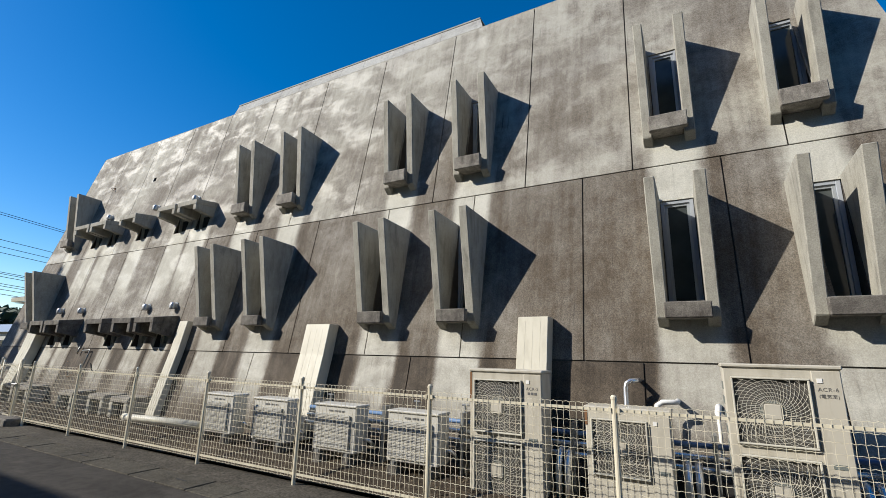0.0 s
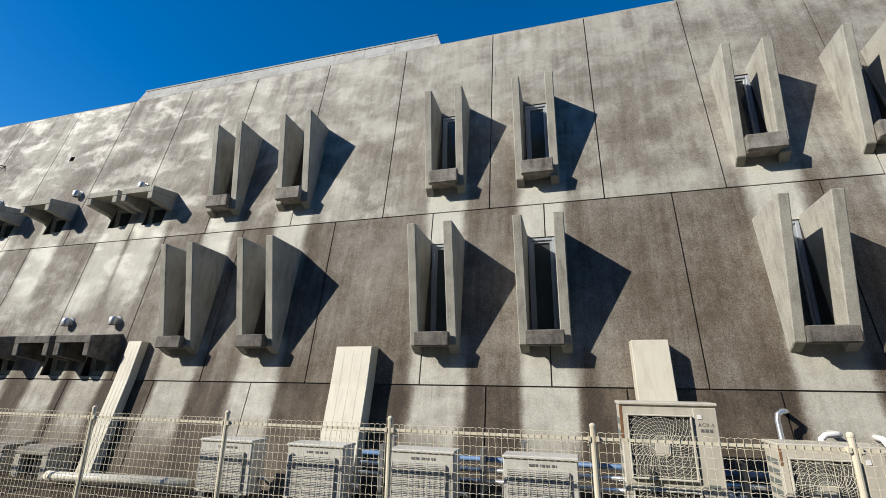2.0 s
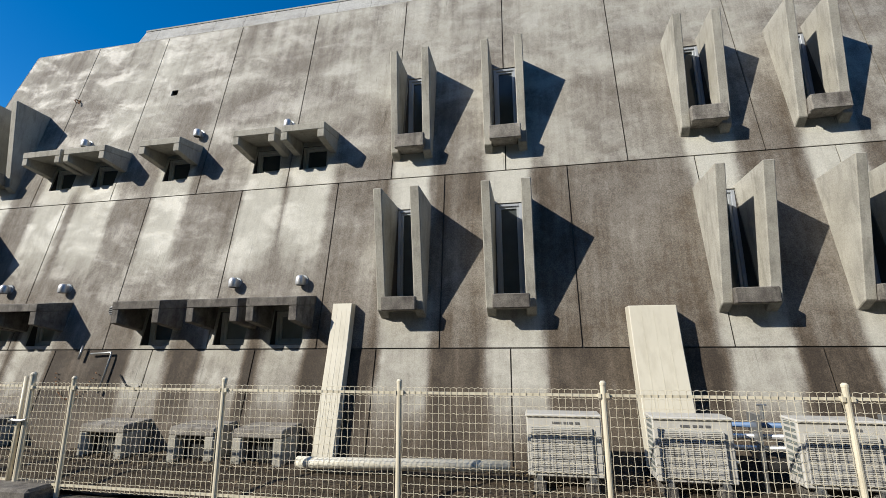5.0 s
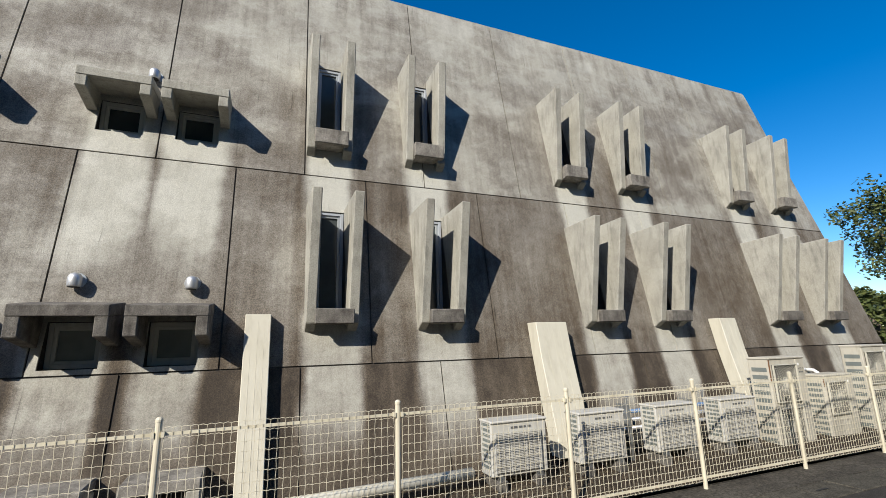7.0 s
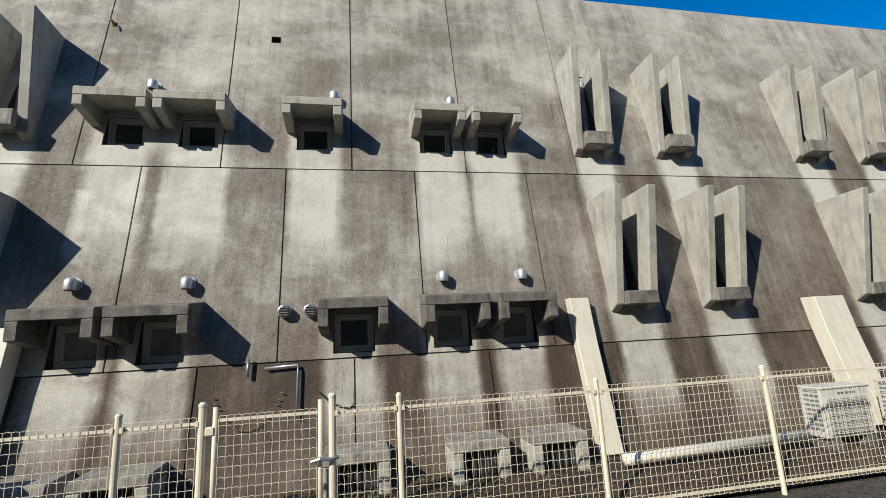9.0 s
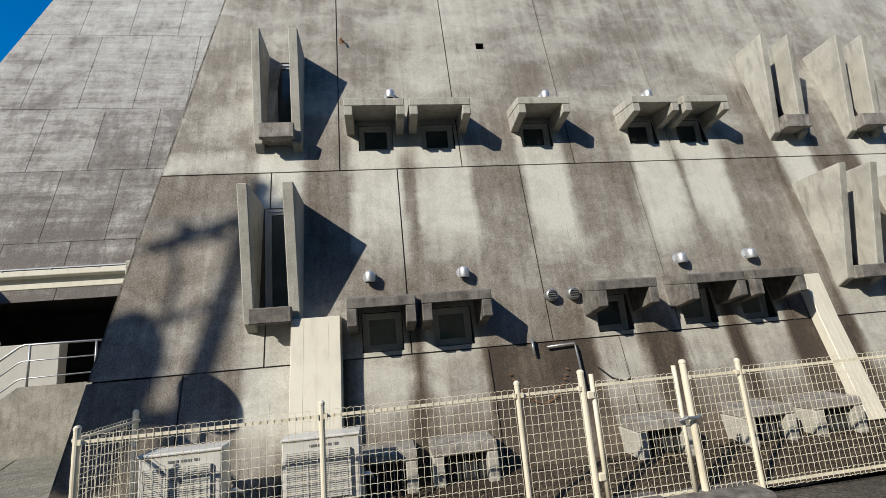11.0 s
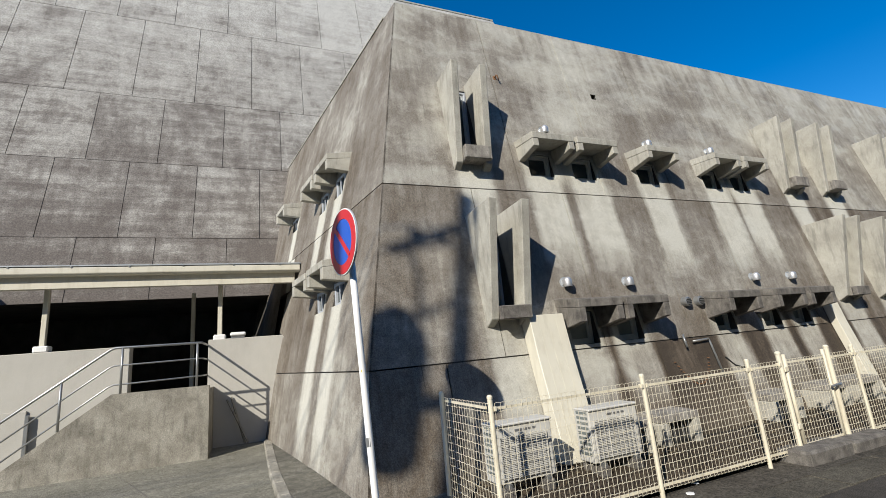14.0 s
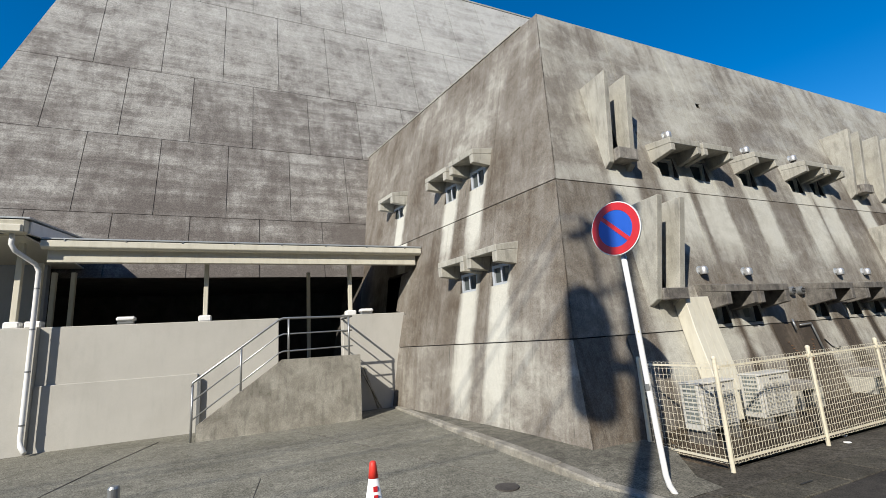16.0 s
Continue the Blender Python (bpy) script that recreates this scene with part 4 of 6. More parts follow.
part("column", B(-26.79, -26.70, 11.1, 11.20, 2.44, 3.88, bev=0.008), M_CREAM, c2)
part("pedestal", B(-26.855, -26.635, 11.04, 11.26, 2.335, 2.455, bev=0.02), M_WHITE, c2, "white flaking plinth")
dp = thing("downpipe", "cream plastic rainwater downpipe with brackets", "downpipe", "", "", (-26.3, 10.6, 0.2))
part("pipe", TB([(-26.66, 10.47, 3.90), (-26.66, 10.47, 3.70), (-26.62, 10.52, 3.60), (-26.42, 10.80, 3.42), (-26.38, 10.84, 3.30), (-26.38, 10.84, 0.52), (-26.36, 10.82, 0.42), (-26.28, 10.74, 0.32)], 0.038, 12), M_WHITE, dp, smooth=True)
for z in (0.75, 1.6, 2.3, 3.0):
    part("bracket", lathe(bmesh.new(), [(0.044, -0.012), (0.044, 0.012)], (-26.38, 10.84, z), 12), M_STEEL, dp)
part("hopper", B(-26.80, -26.50, 10.32, 10.58, 3.88, 4.02, bev=0.02), M_CREAM, dp)
for x in (-25.10, -20.51):
    wl = thing("wall_lamp", "small grey and white lamp on top of the low wall", "lamp", "lamps on the low wall", "", (x, 11.1, 2.35))
    part("base", B(x - 0.13, x + 0.13, 11.05, 11.2, 2.345, 2.40, bev=0.012), M_STEEL, wl)
    part("lens", B(x - 0.15, x + 0.15, 11.02, 11.22, 2.40, 2.48, bev=0.025), M_WHITE, wl)
pl = thing("plank", "loose timber batten leaning on the wall", "plank", "planks by the stair", "", (-20.4, 10.7, 0.3))
part("batten", TB([(-20.70, 10.98, 1.15), (-20.30, 10.85, 0.30)], 0.02, 4), M_STEP, pl)
p2 = copy_thing(pl, pose(-20.46, 10.74, 0.3, 0, 9, 0))

# ---------------------------------------------------------------- fence
POSTS = [-18.12, -16.23, -14.50, -12.26, -10.34, -8.42, -6.52, -4.62, -2.73, -0.85, 1.02, 1.90]
FY, FH = 4.54, 1.27


def mesh_panel(x0, x1, z0, z1):
    """Crimped wire mesh: straight uprights and waved cross wires."""
    n = max(3, int(round((x1 - x0) / 0.058)))
    rows = int(round((z1 - z0) / 0.080))
    V, F = [], []

    def wire(pts, r):
        base = len(V)
        for i, p in enumerate(pts):
            q = pts[min(i + 1, len(pts) - 1)]
            o = pts[max(i - 1, 0)]
            d = (Vector(q) - Vector(o)).normalized()
            s = Vector((0, 1, 0))
            u = d.cross(s)
            for k in range(4):
                a = math.pi / 4 + k * math.pi / 2
                V.append(Vector(p) + s * r * math.cos(a) + u * r * math.sin(a))
        for i in range(len(pts) - 1):
            for k in range(4):
                a, b = base + i * 4 + k, base + i * 4 + (k + 1) % 4
                F.append((a, b, b + 4, a + 4))
    for i in range(n + 1):
        x = x0 + (x1 - x0) * i / n
        wire([(x + (0.0025 if (i + k) % 2 else -0.0025), 0, z0 + (z1 - z0) * k / rows) for k in range(rows + 1)], 0.0023)
    for j in range(rows + 1):
        z = z0 + (z1 - z0) * j / rows
        wire([(x0 + (x1 - x0) * i / (2 * n), 0.003 * (1 if i % 4 < 2 else -1), z + (0.0045 if i % 2 else -0.003) + 0.001 * math.sin(i * 1.7 + j)) for i in range(2 * n + 1)], 0.0026)
    me = bpy.data.meshes.new("wire_mesh")
    me.from_pydata([tuple(v) for v in V], [], F)
    me.materials.append(M_FENCE)
    return me


def fence_post(parent, x, y, z1=FH, r=0.025, z0=-0.03):
    bm = bmesh.new()
    lathe(bm, [(r, z0), (r, z1 - 0.03), (r * 1.12, z1 - 0.028), (r * 1.12, z1 - 0.008), (r * 0.6, z1 + 0.008)], (x, y, 0), 12)
    part("post", bm, M_FENCE, parent, smooth=False)


fence = thing("mesh_fence", "cream crimped wire mesh fence on round steel posts", "fence", "", "", (-8, FY, 0))
spans = []
for a, b in zip(POSTS, POSTS[1:]):
    if a == -14.50:
        spans += [(-14.50, -13.88), (-12.84, -12.26)]
    else:
        spans.append((a, b))
shared = {}
for a, b in spans:
    w = round(b - a - 0.08, 1)
    if w not in shared:
        shared[w] = mesh_panel(-w / 2, w / 2, 0.10, 1.20)
    ob = new("wire_mesh", shared[w])
    ob.parent = fence
    ob.matrix_parent_inverse = Matrix.Translation(-fence.location)
    ob.location = ((a + b) / 2, FY - 0.012, 0)
    ob.scale = ((b - a - 0.08) / w, 1, 1)
    for z, nm in ((1.150, "top_rail"), (0.135, "bottom_rail")):
        bm = bmesh.new()
        box(bm, a + 0.02, b - 0.02, FY - 0.006, FY + 0.012, z - 0.012, z + 0.012)
        part(nm, bm, M_FENCE, fence)
    for x in (a + 0.035, b - 0.035):
        part("clamp", B(x - 0.012, x + 0.012, FY - 0.03, FY + 0.02, 1.130, 1.170), M_FENCE, fence)
for x in POSTS:
    fence_post(fence, x, FY)
for x in (-13.88, -12.84):
    fence_post(fence, x, FY, 1.31, 0.031)
# short return to the wall
part("post", lathe(bmesh.new(), [(0.028, 0.0), (0.028, 1.25), (0.015, 1.27)], (-18.20, 5.58, 0), 12), M_FENCE, fence)
rm = mesh_panel(-0.53, 0.53, 0.10, 1.20)
ob = new("wire_mesh", rm)
ob.parent = fence
ob.matrix_parent_inverse = Matrix.Translation(-fence.location)
ob.matrix_basis = pose(-18.16, 5.06, 0, 0, 0, 92)
for z in (1.165, 0.135):
    part("rail", B(-18.17, -18.15, 4.56, 5.57, z - 0.012, z + 0.012), M_FENCE, fence)

gate = thing("gate", "cream wire mesh gate held by a chain", "gate", "", "", (-13.36, FY, 0.1))
for x in (-13.78, -12.94):
    part("stile", TB([(x, FY, 0.12), (x, FY, 1.27)], 0.021, 12), M_FENCE, gate, smooth=True)
ob = new("wire_mesh", mesh_panel(-0.39, 0.39, 0.16, 1.20))
ob.parent = gate
ob.matrix_parent_inverse = Matrix.Translation(-gate.location)
ob.location = (-13.36, FY - 0.01, 0)
for z in (1.165, 0.16):
    part("rail", B(-13.77, -12.95, FY - 0.008, FY + 0.012, z - 0.012, z + 0.012), M_FENCE, gate)
for z in (0.35, 1.05):
    part("hinge", B(-13.85, -13.78, FY - 0.03, FY + 0.01, z, z + 0.07, bev=0.008), M_FENCE, gate)
lk = bmesh.new()
tube(lk, [(-13.01, FY - 0.045, 0.78), (-12.94, FY - 0.07, 0.80), (-12.84, FY - 0.06, 0.79), (-12.79, FY - 0.04, 0.80)], 0.016, 8)
part("latch", lk, M_STEEL, gate, "steel latch with a chain")
gs = thing("gate_step", "rough concrete step slabs below the gate", "step", "", "", (-13.31, 4.43, 0))
for a, b in ((-14.16, -13.27), (-13.25, -12.33)):
    part("block", B(a, b, 4.28, 4.68, -0.03, 0.17 if b < -12.6 else 0.15, bev=0.03), M_EDGE, gs)
end = thing("end_gate", "cream mesh gate at the far end of the fence", "gate", "", "", (2.34, FY, 0))
for x in (2.03, 2.66):
    part("stile", TB([(x, FY, 0.0), (x, FY, 1.32)], 0.035, 12), M_FENCE, end)
ob = new("wire_mesh", mesh_panel(-0.28, 0.28, 0.12, 1.25))
ob.parent = end
ob.matrix_parent_inverse = Matrix.Translation(-end.location)
ob.location = (2.345, FY, 0)
bd = thing("meter_cabinet", "low white metal cabinet standing behind the fence", "cabinet", "", "", (2.0, 5.1, 0))
part("body", B(1.75, 2.30, 4.98, 5.22, 0.04, 0.72, bev=0.012), M_WHITE, bd)
part("lid", B(1.735, 2.315, 4.965, 5.235, 0.72, 0.745, bev=0.008), M_WHITE, bd)
part("door", B(1.742, 1.75, 5.0, 5.20, 0.10, 0.68, bev=0.003), M_ACW, bd)
part("handle", B(1.73, 1.742, 5.03, 5.05, 0.36, 0.44, bev=0.003), M_STEEL, bd)
part("foot", B(1.78, 2.27, 5.0, 5.20, -0.03, 0.04), M_STEP, bd)

# ---------------------------------------------------------------- air conditioners
def slat_unit(x0, x1, z0, z1, yf, dy=0.29):
    """A small outdoor unit with a slatted front over the fan."""
    u = thing("outdoor_unit", "small ivory air conditioner unit with a slatted front", "air conditioner", "small outdoor units", "", ((x0 + x1) / 2, yf + dy / 2, 0.05))
    part("body", B(x0, x1, yf + 0.02, yf + dy, z0, z1 - 0.02, bev=0.012), M_ACW, u)
    part("lid", B(x0 - 0.008, x1 + 0.008, yf, yf + dy + 0.008, z1 - 0.03, z1, bev=0.010), M_ACW, u)
    w = x1 - x0
    # flat dark plate in place of a shaded recess
    part("recess", B(x0 + 0.05, x0 + w * 0.86, yf + 0.008, yf + 0.019, z0 + 0.05, z1 - 0.13), M_FINS, u, "dark plate for the shade behind the slats")
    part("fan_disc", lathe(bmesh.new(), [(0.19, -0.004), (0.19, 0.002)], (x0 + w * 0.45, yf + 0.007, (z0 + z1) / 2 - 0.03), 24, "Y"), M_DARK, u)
    n = 24
    for k in range(n):
        z = z0 + 0.05 + (z1 - z0 - 0.18) * (k + 0.5) / n
        part("slat", B(x0 + 0.045, x0 + w * 0.865, yf - 0.008, yf + 0.010, z - 0.0055, z + 0.0055), M_ACW, u)
    for k in range(4):
        xx = x0 + 0.045 + (w * 0.865 - 0.045) * k / 3
        part("stay", B(xx - 0.006, xx + 0.006, yf - 0.010, yf + 0.012, z0 + 0.045, z1 - 0.125), M_ACW, u)
    for k, ww in enumerate((0.05, 0.03, 0.04, 0.03, 0.04)):
        xx = x0 + w * 0.35 + k * 0.055
        part("lettering_bar", B(xx, xx + ww, yf + 0.014, yf + 0.020, z1 - 0.092, z1 - 0.072), M_TEXT, u)
    for k in range(9):
        z = z0 + 0.08 + k * 0.055
        part("side_slot", B(x0 - 0.004, x0 + 0.004, yf + 0.05, yf + dy - 0.05, z, z + 0.030), M_FINS, u)
    for xx in (x0 + 0.08, x1 - 0.14):
        part("foot", B(xx, xx + 0.06, yf - 0.01, yf + dy + 0.02, z0 - 0.03, z0 + 0.002), M_STEEL, u)
        # block colour carries the shade that lies under the unit
        part("block", B(xx - 0.03, xx + 0.09, yf - 0.02, yf + dy + 0.03, 0.02, z0 - 0.03, bev=0.012), M_EDGE, u, "concrete footing block darkened for the shade under the unit")
    part("valve", TB([(x1, yf + 0.2, z0 + 0.16), (x1 + 0.07, yf + 0.2, z0 + 0.16), (x1 + 0.09, yf + 0.25, z0 + 0.12), (x1 + 0.09, yf + 0.34, z0 + 0.06)], 0.022, 8), M_FOIL, u, "lagged pipe tails", smooth=True)


def fan_grille(parent, cx, cz, yf, half):
    # flat plate coloured as the shaded inside of the fan opening
    part("recess", B(cx - half, cx + half, yf + 0.004, yf + 0.012, cz - half, cz + half), M_SHADEFAN, parent, "dark plate for the shade inside the fan opening")
    part("fan_hub", lathe(bmesh.new(), [(0.02, -0.01), (0.09, -0.006), (0.09, 0.002)], (cx, yf + 0.01, cz), 16, "Y"), M_FINS, parent)
    fr = bmesh.new()
    t = 0.016
    for a, b, c, d in ((-half, half, half - t, half), (-half, half, -half, -half + t), (-half, -half + t, -half + t, half - t), (half - t, half, -half + t, half - t)):
        box(fr, cx + a, cx + b, yf - 0.024, yf + 0.004, cz + c, cz + d, 0.004)
    part("grille_frame", fr, M_GRILL, parent)
    wr = bmesh.new()
    for k in range(1, 10):
        r = 0.06 + (half * 1.25 - 0.06) * k / 9
        run = []
        for i in range(41):
            a = 2 * math.pi * i / 40
            x, z = r * math.cos(a), r * math.sin(a)
            if max(abs(x), abs(z)) < half - 0.004:
                run.append((cx + x, yf - 0.024 + 0.02 * (r / half) ** 2 * 0.4, cz + z))
            else:
                if len(run) > 1:
                    tube(wr, run, 0.0017, 4, False)
                run = []
        if len(run) > 1:
            tube(wr, run, 0.0017, 4, False)
    for k in range(46):
        run = []
        for i in range(9):
            r = 0.05 + (half * 1.38 - 0.05) * i / 8
            a = 2 * math.pi * k / 46 + 0.9 * i / 8
            x, z = r * math.cos(a), r * math.sin(a)
            if max(abs(x), abs(z)) < half - 0.003:
                run.append((cx + x, yf - 0.022, cz + z))
        if len(run) > 1:
            tube(wr, run, 0.0017, 4, False)
    part("wire_grille", wr, M_GRILL, parent, "spiral wire fan guard")
    part("badge", B(cx - half * 0.24, cx + half * 0.24, yf - 0.034, yf - 0.022, cz - half * 0.24, cz + half * 0.24, bev=0.012), M_AC, parent)


def fan_unit(x0, x1, z0, z1, yf, fans, text="", rust=0, dy=0.33):
    u = thing("large_outdoor_unit", "tall ivory air conditioner unit with wire fan guards" if fans > 1 else "ivory air conditioner unit with one wire fan guard", "air conditioner", "large outdoor units", "", ((x0 + x1) / 2, yf + dy / 2, 0.05))
    part("body", B(x0, x1, yf + 0.012, yf + dy, z0, z1 - 0.02, bev=0.012), M_AC, u)
    part("lid", B(x0 - 0.012, x1 + 0.012, yf - 0.006, yf + dy + 0.012, z1 - 0.035, z1, bev=0.010), M_AC, u)
    w = x1 - x0
    half = min(w * 0.335, (z1 - z0) / fans * 0.45)
    cx = x0 + 0.04 + half + w * 0.02
    for k in range(fans):
        cz = z1 - 0.11 - half - k * (2 * half + 0.08)
        fan_grille(u, cx, cz, yf, half)
    part("service_panel", B(cx + half + 0.02, x1 - 0.006, yf + 0.002, yf + 0.016, z0 + 0.06, z1 - 0.045, bev=0.004), M_AC, u)
    px0 = cx + half + 0.05
    part("maker_plate", B(px0, px0 + 0.035, yf - 0.003, yf + 0.004, z1 - 0.14, z1 - 0.105), M_WHITE, u, "small white maker plate")
    if text:
        writing(text, 0.043, Matrix.Translation((px0 + 0.065, yf + 0.0015, z1 - 0.205)) @ Euler((radians(90), 0, 0)).to_matrix().to_4x4(), u, M_TEXT, 1.15)
        if text == "ACR-6":
            writing("(電気室)", 0.034, Matrix.Translation((px0 + 0.065, yf + 0.0015, z1 - 0.255)) @ Euler((radians(90), 0, 0)).to_matrix().to_4x4(), u, M_TEXT, 1.1)
        else:
            for k in range(3):
                part("lettering_bar", B(px0 + 0.015 + k * 0.036, px0 + 0.042 + k * 0.036, yf, yf + 0.004, z1 - 0.252, z1 - 0.226), M_TEXT, u)
    part("name_bar", B(px0 + 0.02, px0 + 0.11, yf - 0.001, yf + 0.004, z0 + (z1 - z0) * 0.46, z0 + (z1 - z0) * 0.46 + 0.035), M_FINS, u, "dark name plate")
    if rust:
        part("rust_edge", B(x0 - 0.002, x0 + 0.022, yf + 0.0085, yf + 0.014, z1 - 0.04 - rust, z1 - 0.04), M_RUST, u, "rusted edge strip")
    for k in range(10):
        z = z0 + 0.1 + k * (z1 - z0 - 0.2) / 10
        part("side_slot", B(x0 - 0.004, x0 + 0.004, yf + 0.05, yf + dy - 0.05, z, z + (z1 - z0) * 0.045), M_FINS, u)
    part("plinth", B(x0 - 0.05, x1 + 0.05, yf - 0.04, yf + dy + 0.05, 0.0, z0, bev=0.012), M_STEP, u, "concrete plinth")
    for sx_ in (x1 + 0.10, x1 + 0.19):
        part("riser", TB([(sx_, yf + 0.2, 0.06), (sx_, yf + 0.2, 0.5), (sx_, yf + 0.28, 0.62), (sx_, yf + 0.5, 0.66)], 0.035, 10), M_FOIL, u, "foil-lagged pipe", smooth=True)


for a, b in ((-7.22, -6.50), (-6.03, -5.33), (-4.80, -4.09), (-3.59, -2.87), (-17.88, -17.18), (-16.66, -15.95)):
    slat_unit(a, b, 0.335, 0.920, 4.98)
fan_unit(-2.46, -1.63, 0.12, 1.45, 4.97, 2, "ACR-5", 0.32)
fan_unit(-1.20, -0.44, 0.10, 1.135, 4.97, 1, "", 0.14)
fan_unit(0.01, 0.83, 0.12, 1.575, 4.97, 2, "ACR-6", 0.0)

# pipes behind the units
def pipe_run(name, label, pts, r, m, flanges=(), fit_mat=None):
    p = thing(name, label, "pipe", "", "", pts[0])
    part("pipe", TB(pts, r, 12), m, p, smooth=True)
    for c in flanges:
        part("collar", lathe(bmesh.new(), [(r * 1.18, -0.02), (r * 1.18, 0.02)], c, 14), fit_mat or m, p)
    return p


for k, (z, y, m) in enumerate(((0.80, 5.42, M_BLUE), (0.70, 5.38, M_FOIL), (0.60, 5.34, M_FOIL))):
    pipe_run("pipe_line", "long lagged pipe behind the units", [(-5.3, y, z), (-1.2, y, z), (2.4, y, z)], 0.026, m)
tr = thing("cable_tray", "black cable tray behind the units", "cable tray", "", "", (-2.4, 5.3, 0.4))
part("tray", B(-5.2, 2.4, 5.28, 5.40, 0.40, 0.50, bev=0.01), M_DARK, tr)
for x in (-5.0, -3.85, -2.7, -1.4, -0.1, 1.2):
    part("bracket", B(x - 0.02, x + 0.02, 5.26, 5.46, 0.03, 0.92), M_STEEL, tr)
pipe_run("ground_pipe", "fat ivory pipe lying along the foot of the wall", [(-9.78, 5.16, 0.325), (-9.50, 5.14, 0.33), (-7.40, 5.12, 0.385)], 0.062, M_PIPE)
pipe_run("elbow_pipe", "bright steel pipe elbow coming out of the wall", [(-0.90, 5.62, 0.8), (-0.90, 5.70, 1.10), (-0.90, 5.72, 1.28), (-0.89, 5.725, 1.33), (-0.85, 5.73, 1.355), (-0.80, 5.76, 1.36), (-0.77, 5.93, 1.36)], 0.026, M_FOIL)
pipe_run("white_elbow", "white wrapped pipe bend above the unit", [(-0.60, 5.56, 0.7), (-0.60, 5.62, 1.05), (-0.59, 5.64, 1.12), (-0.54, 5.66, 1.155), (-0.44, 5.67, 1.16), (-0.40, 5.72, 1.16), (-0.40, 5.93, 1.16)], 0.027, M_WHITE)
pipe_run("white_elbow", "white wrapped pipe bend beside the unit", [(-0.04, 5.52, 0.5), (-0.04, 5.66, 1.05), (-0.04, 5.69, 1.08), (-0.03, 5.76, 1.125), (-0.02, 5.95, 1.13)], [0.017, 0.017, 0.03, 0.03, 0.03], M_WHITE)
for x in (-3.42, -2.72, -4.9):
    tp = thing("tap", "small brass stop valve on a pipe", "valve", "stop valves", "", (x, 5.38, 0.9))
    part("stem", TB([(x, 5.40, 0.86), (x, 5.40, 0.99)], 0.018, 8), M_STEEL, tp)
    part("handle", B(x - 0.05, x + 0.05, 5.39, 5.41, 0.985, 1.005, bev=0.006), M_STEEL, tp)
pipe_run("wall_pipe", "thin grey pipe with a bent outlet on the wall", [(-13.66, fy(1.50) - 0.05, 1.50), (-13.30, fy(1.50) - 0.05, 1.52), (-13.29, fy(1.45) - 0.05, 1.46), (-13.29, fy(0.95) - 0.05, 0.95)], 0.015, M_STEEL)
pipe_run("wall_valve", "short grey outlet valve on the wall", [(-13.84, fy(1.62) - 0.06, 1.62), (-13.84, fy(1.42) - 0.06, 1.42)], 0.018, M_STEEL)
ch = thing("chain", "rusty chain drooping between two wall hooks", "chain", "", "", (-13.85, 5.6, 1.0))
cp = bmesh.new()
for k in range(26):
    s = k / 25
    x = -14.18 + 0.72 * s
    z = 1.22 - 0.36 * math.sin(math.pi * s) ** 0.8
    a = fy(z) - 0.03
    tube(cp, [(x - 0.016, a, z + 0.012 * (k % 2)), (x + 0.016, a - 0.01 * (k % 2), z)], 0.007, 5)
part("links", cp, M_RUST, ch, kind="stuff")
cbl = thing("cable", "black cable hanging on the wall", "cable", "", "", (-12.8, 5.6, 1.0))
part("cable", TB([(-13.05, fy(1.2) - 0.02, 1.20), (-12.9, fy(1.1) - 0.02, 1.06), (-12.72, fy(1.1) - 0.03, 1.00), (-12.66, fy(1.05) - 0.02, 1.05)], 0.012, 6), M_DARK, cbl)

# ---------------------------------------------------------------- no parking sign
sg = thing("road_sign", "round red and blue no-parking sign on a white pole", "road sign", "", "", (-19.320, 4.470, 0))
part("pole", TB([(-19.150, 4.415, -0.05), (-19.185, 4.430, 0.02), (-19.225, 4.447, 0.10), (-19.243, 4.457, 0.20), (-19.270, 4.462, 0.65), (-19.340, 4.470, 2.0), (-19.370, 4.480, 2.62)], 0.030, 12), M_WHITE, sg, smooth=True)
part("band", TB([(-19.292, 4.466, 1.02), (-19.296, 4.467, 1.09)], 0.0315, 12), M_STEEL, sg, "worn grey band")
part("dot", lathe(bmesh.new(), [(0.016, -0.034), (0.016, -0.028)], (-19.325, 4.475, 1.62), 10, "Y"), M_YELLOW, sg)
DM = Matrix.Translation((-19.440, 4.460, 2.74)) @ Matrix.Rotation(math.atan2(-0.22, -1.0) + math.pi / 2, 4, "Z")


def disc(r0, r1, y, th=0.003):
    bm = bmesh.new()
    n = 48
    ro = [bm.verts.new((r1 * math.cos(2 * math.pi * k / n), y, r1 * math.sin(2 * math.pi * k / n))) for k in range(n)]
    rb = [bm.verts.new((v.co.x, y + th, v.co.z)) for v in ro]
    if r0:
        ri = [bm.verts.new((r0 * math.cos(2 * math.pi * k / n), y, r0 * math.sin(2 * math.pi * k / n))) for k in range(n)]
        for k in range(n):
            bm.faces.new((ro[k], ro[(k + 1) % n], ri[(k + 1) % n], ri[k]))
    else:
        bm.faces.new(ro)
        bm.faces.new(rb[::-1])
    for k in range(n):
        bm.faces.new((ro[(k + 1) % n], ro[k], rb[k], rb[(k + 1) % n]))
    bmesh.ops.recalc_face_normals(bm, faces=bm.faces)
    bm.transform(DM)
    return bm


part("plate", disc(0, 0.30, 0.0, 0.012), M_FRAME, sg, "dull grey plate")
part("white_rim", disc(0.27, 0.298, -0.004, 0.003), M_WHITE, sg)
part("blue_field", disc(0, 0.215, -0.005, 0.004), M_SIGNBLUE, sg, "blue enamel field")
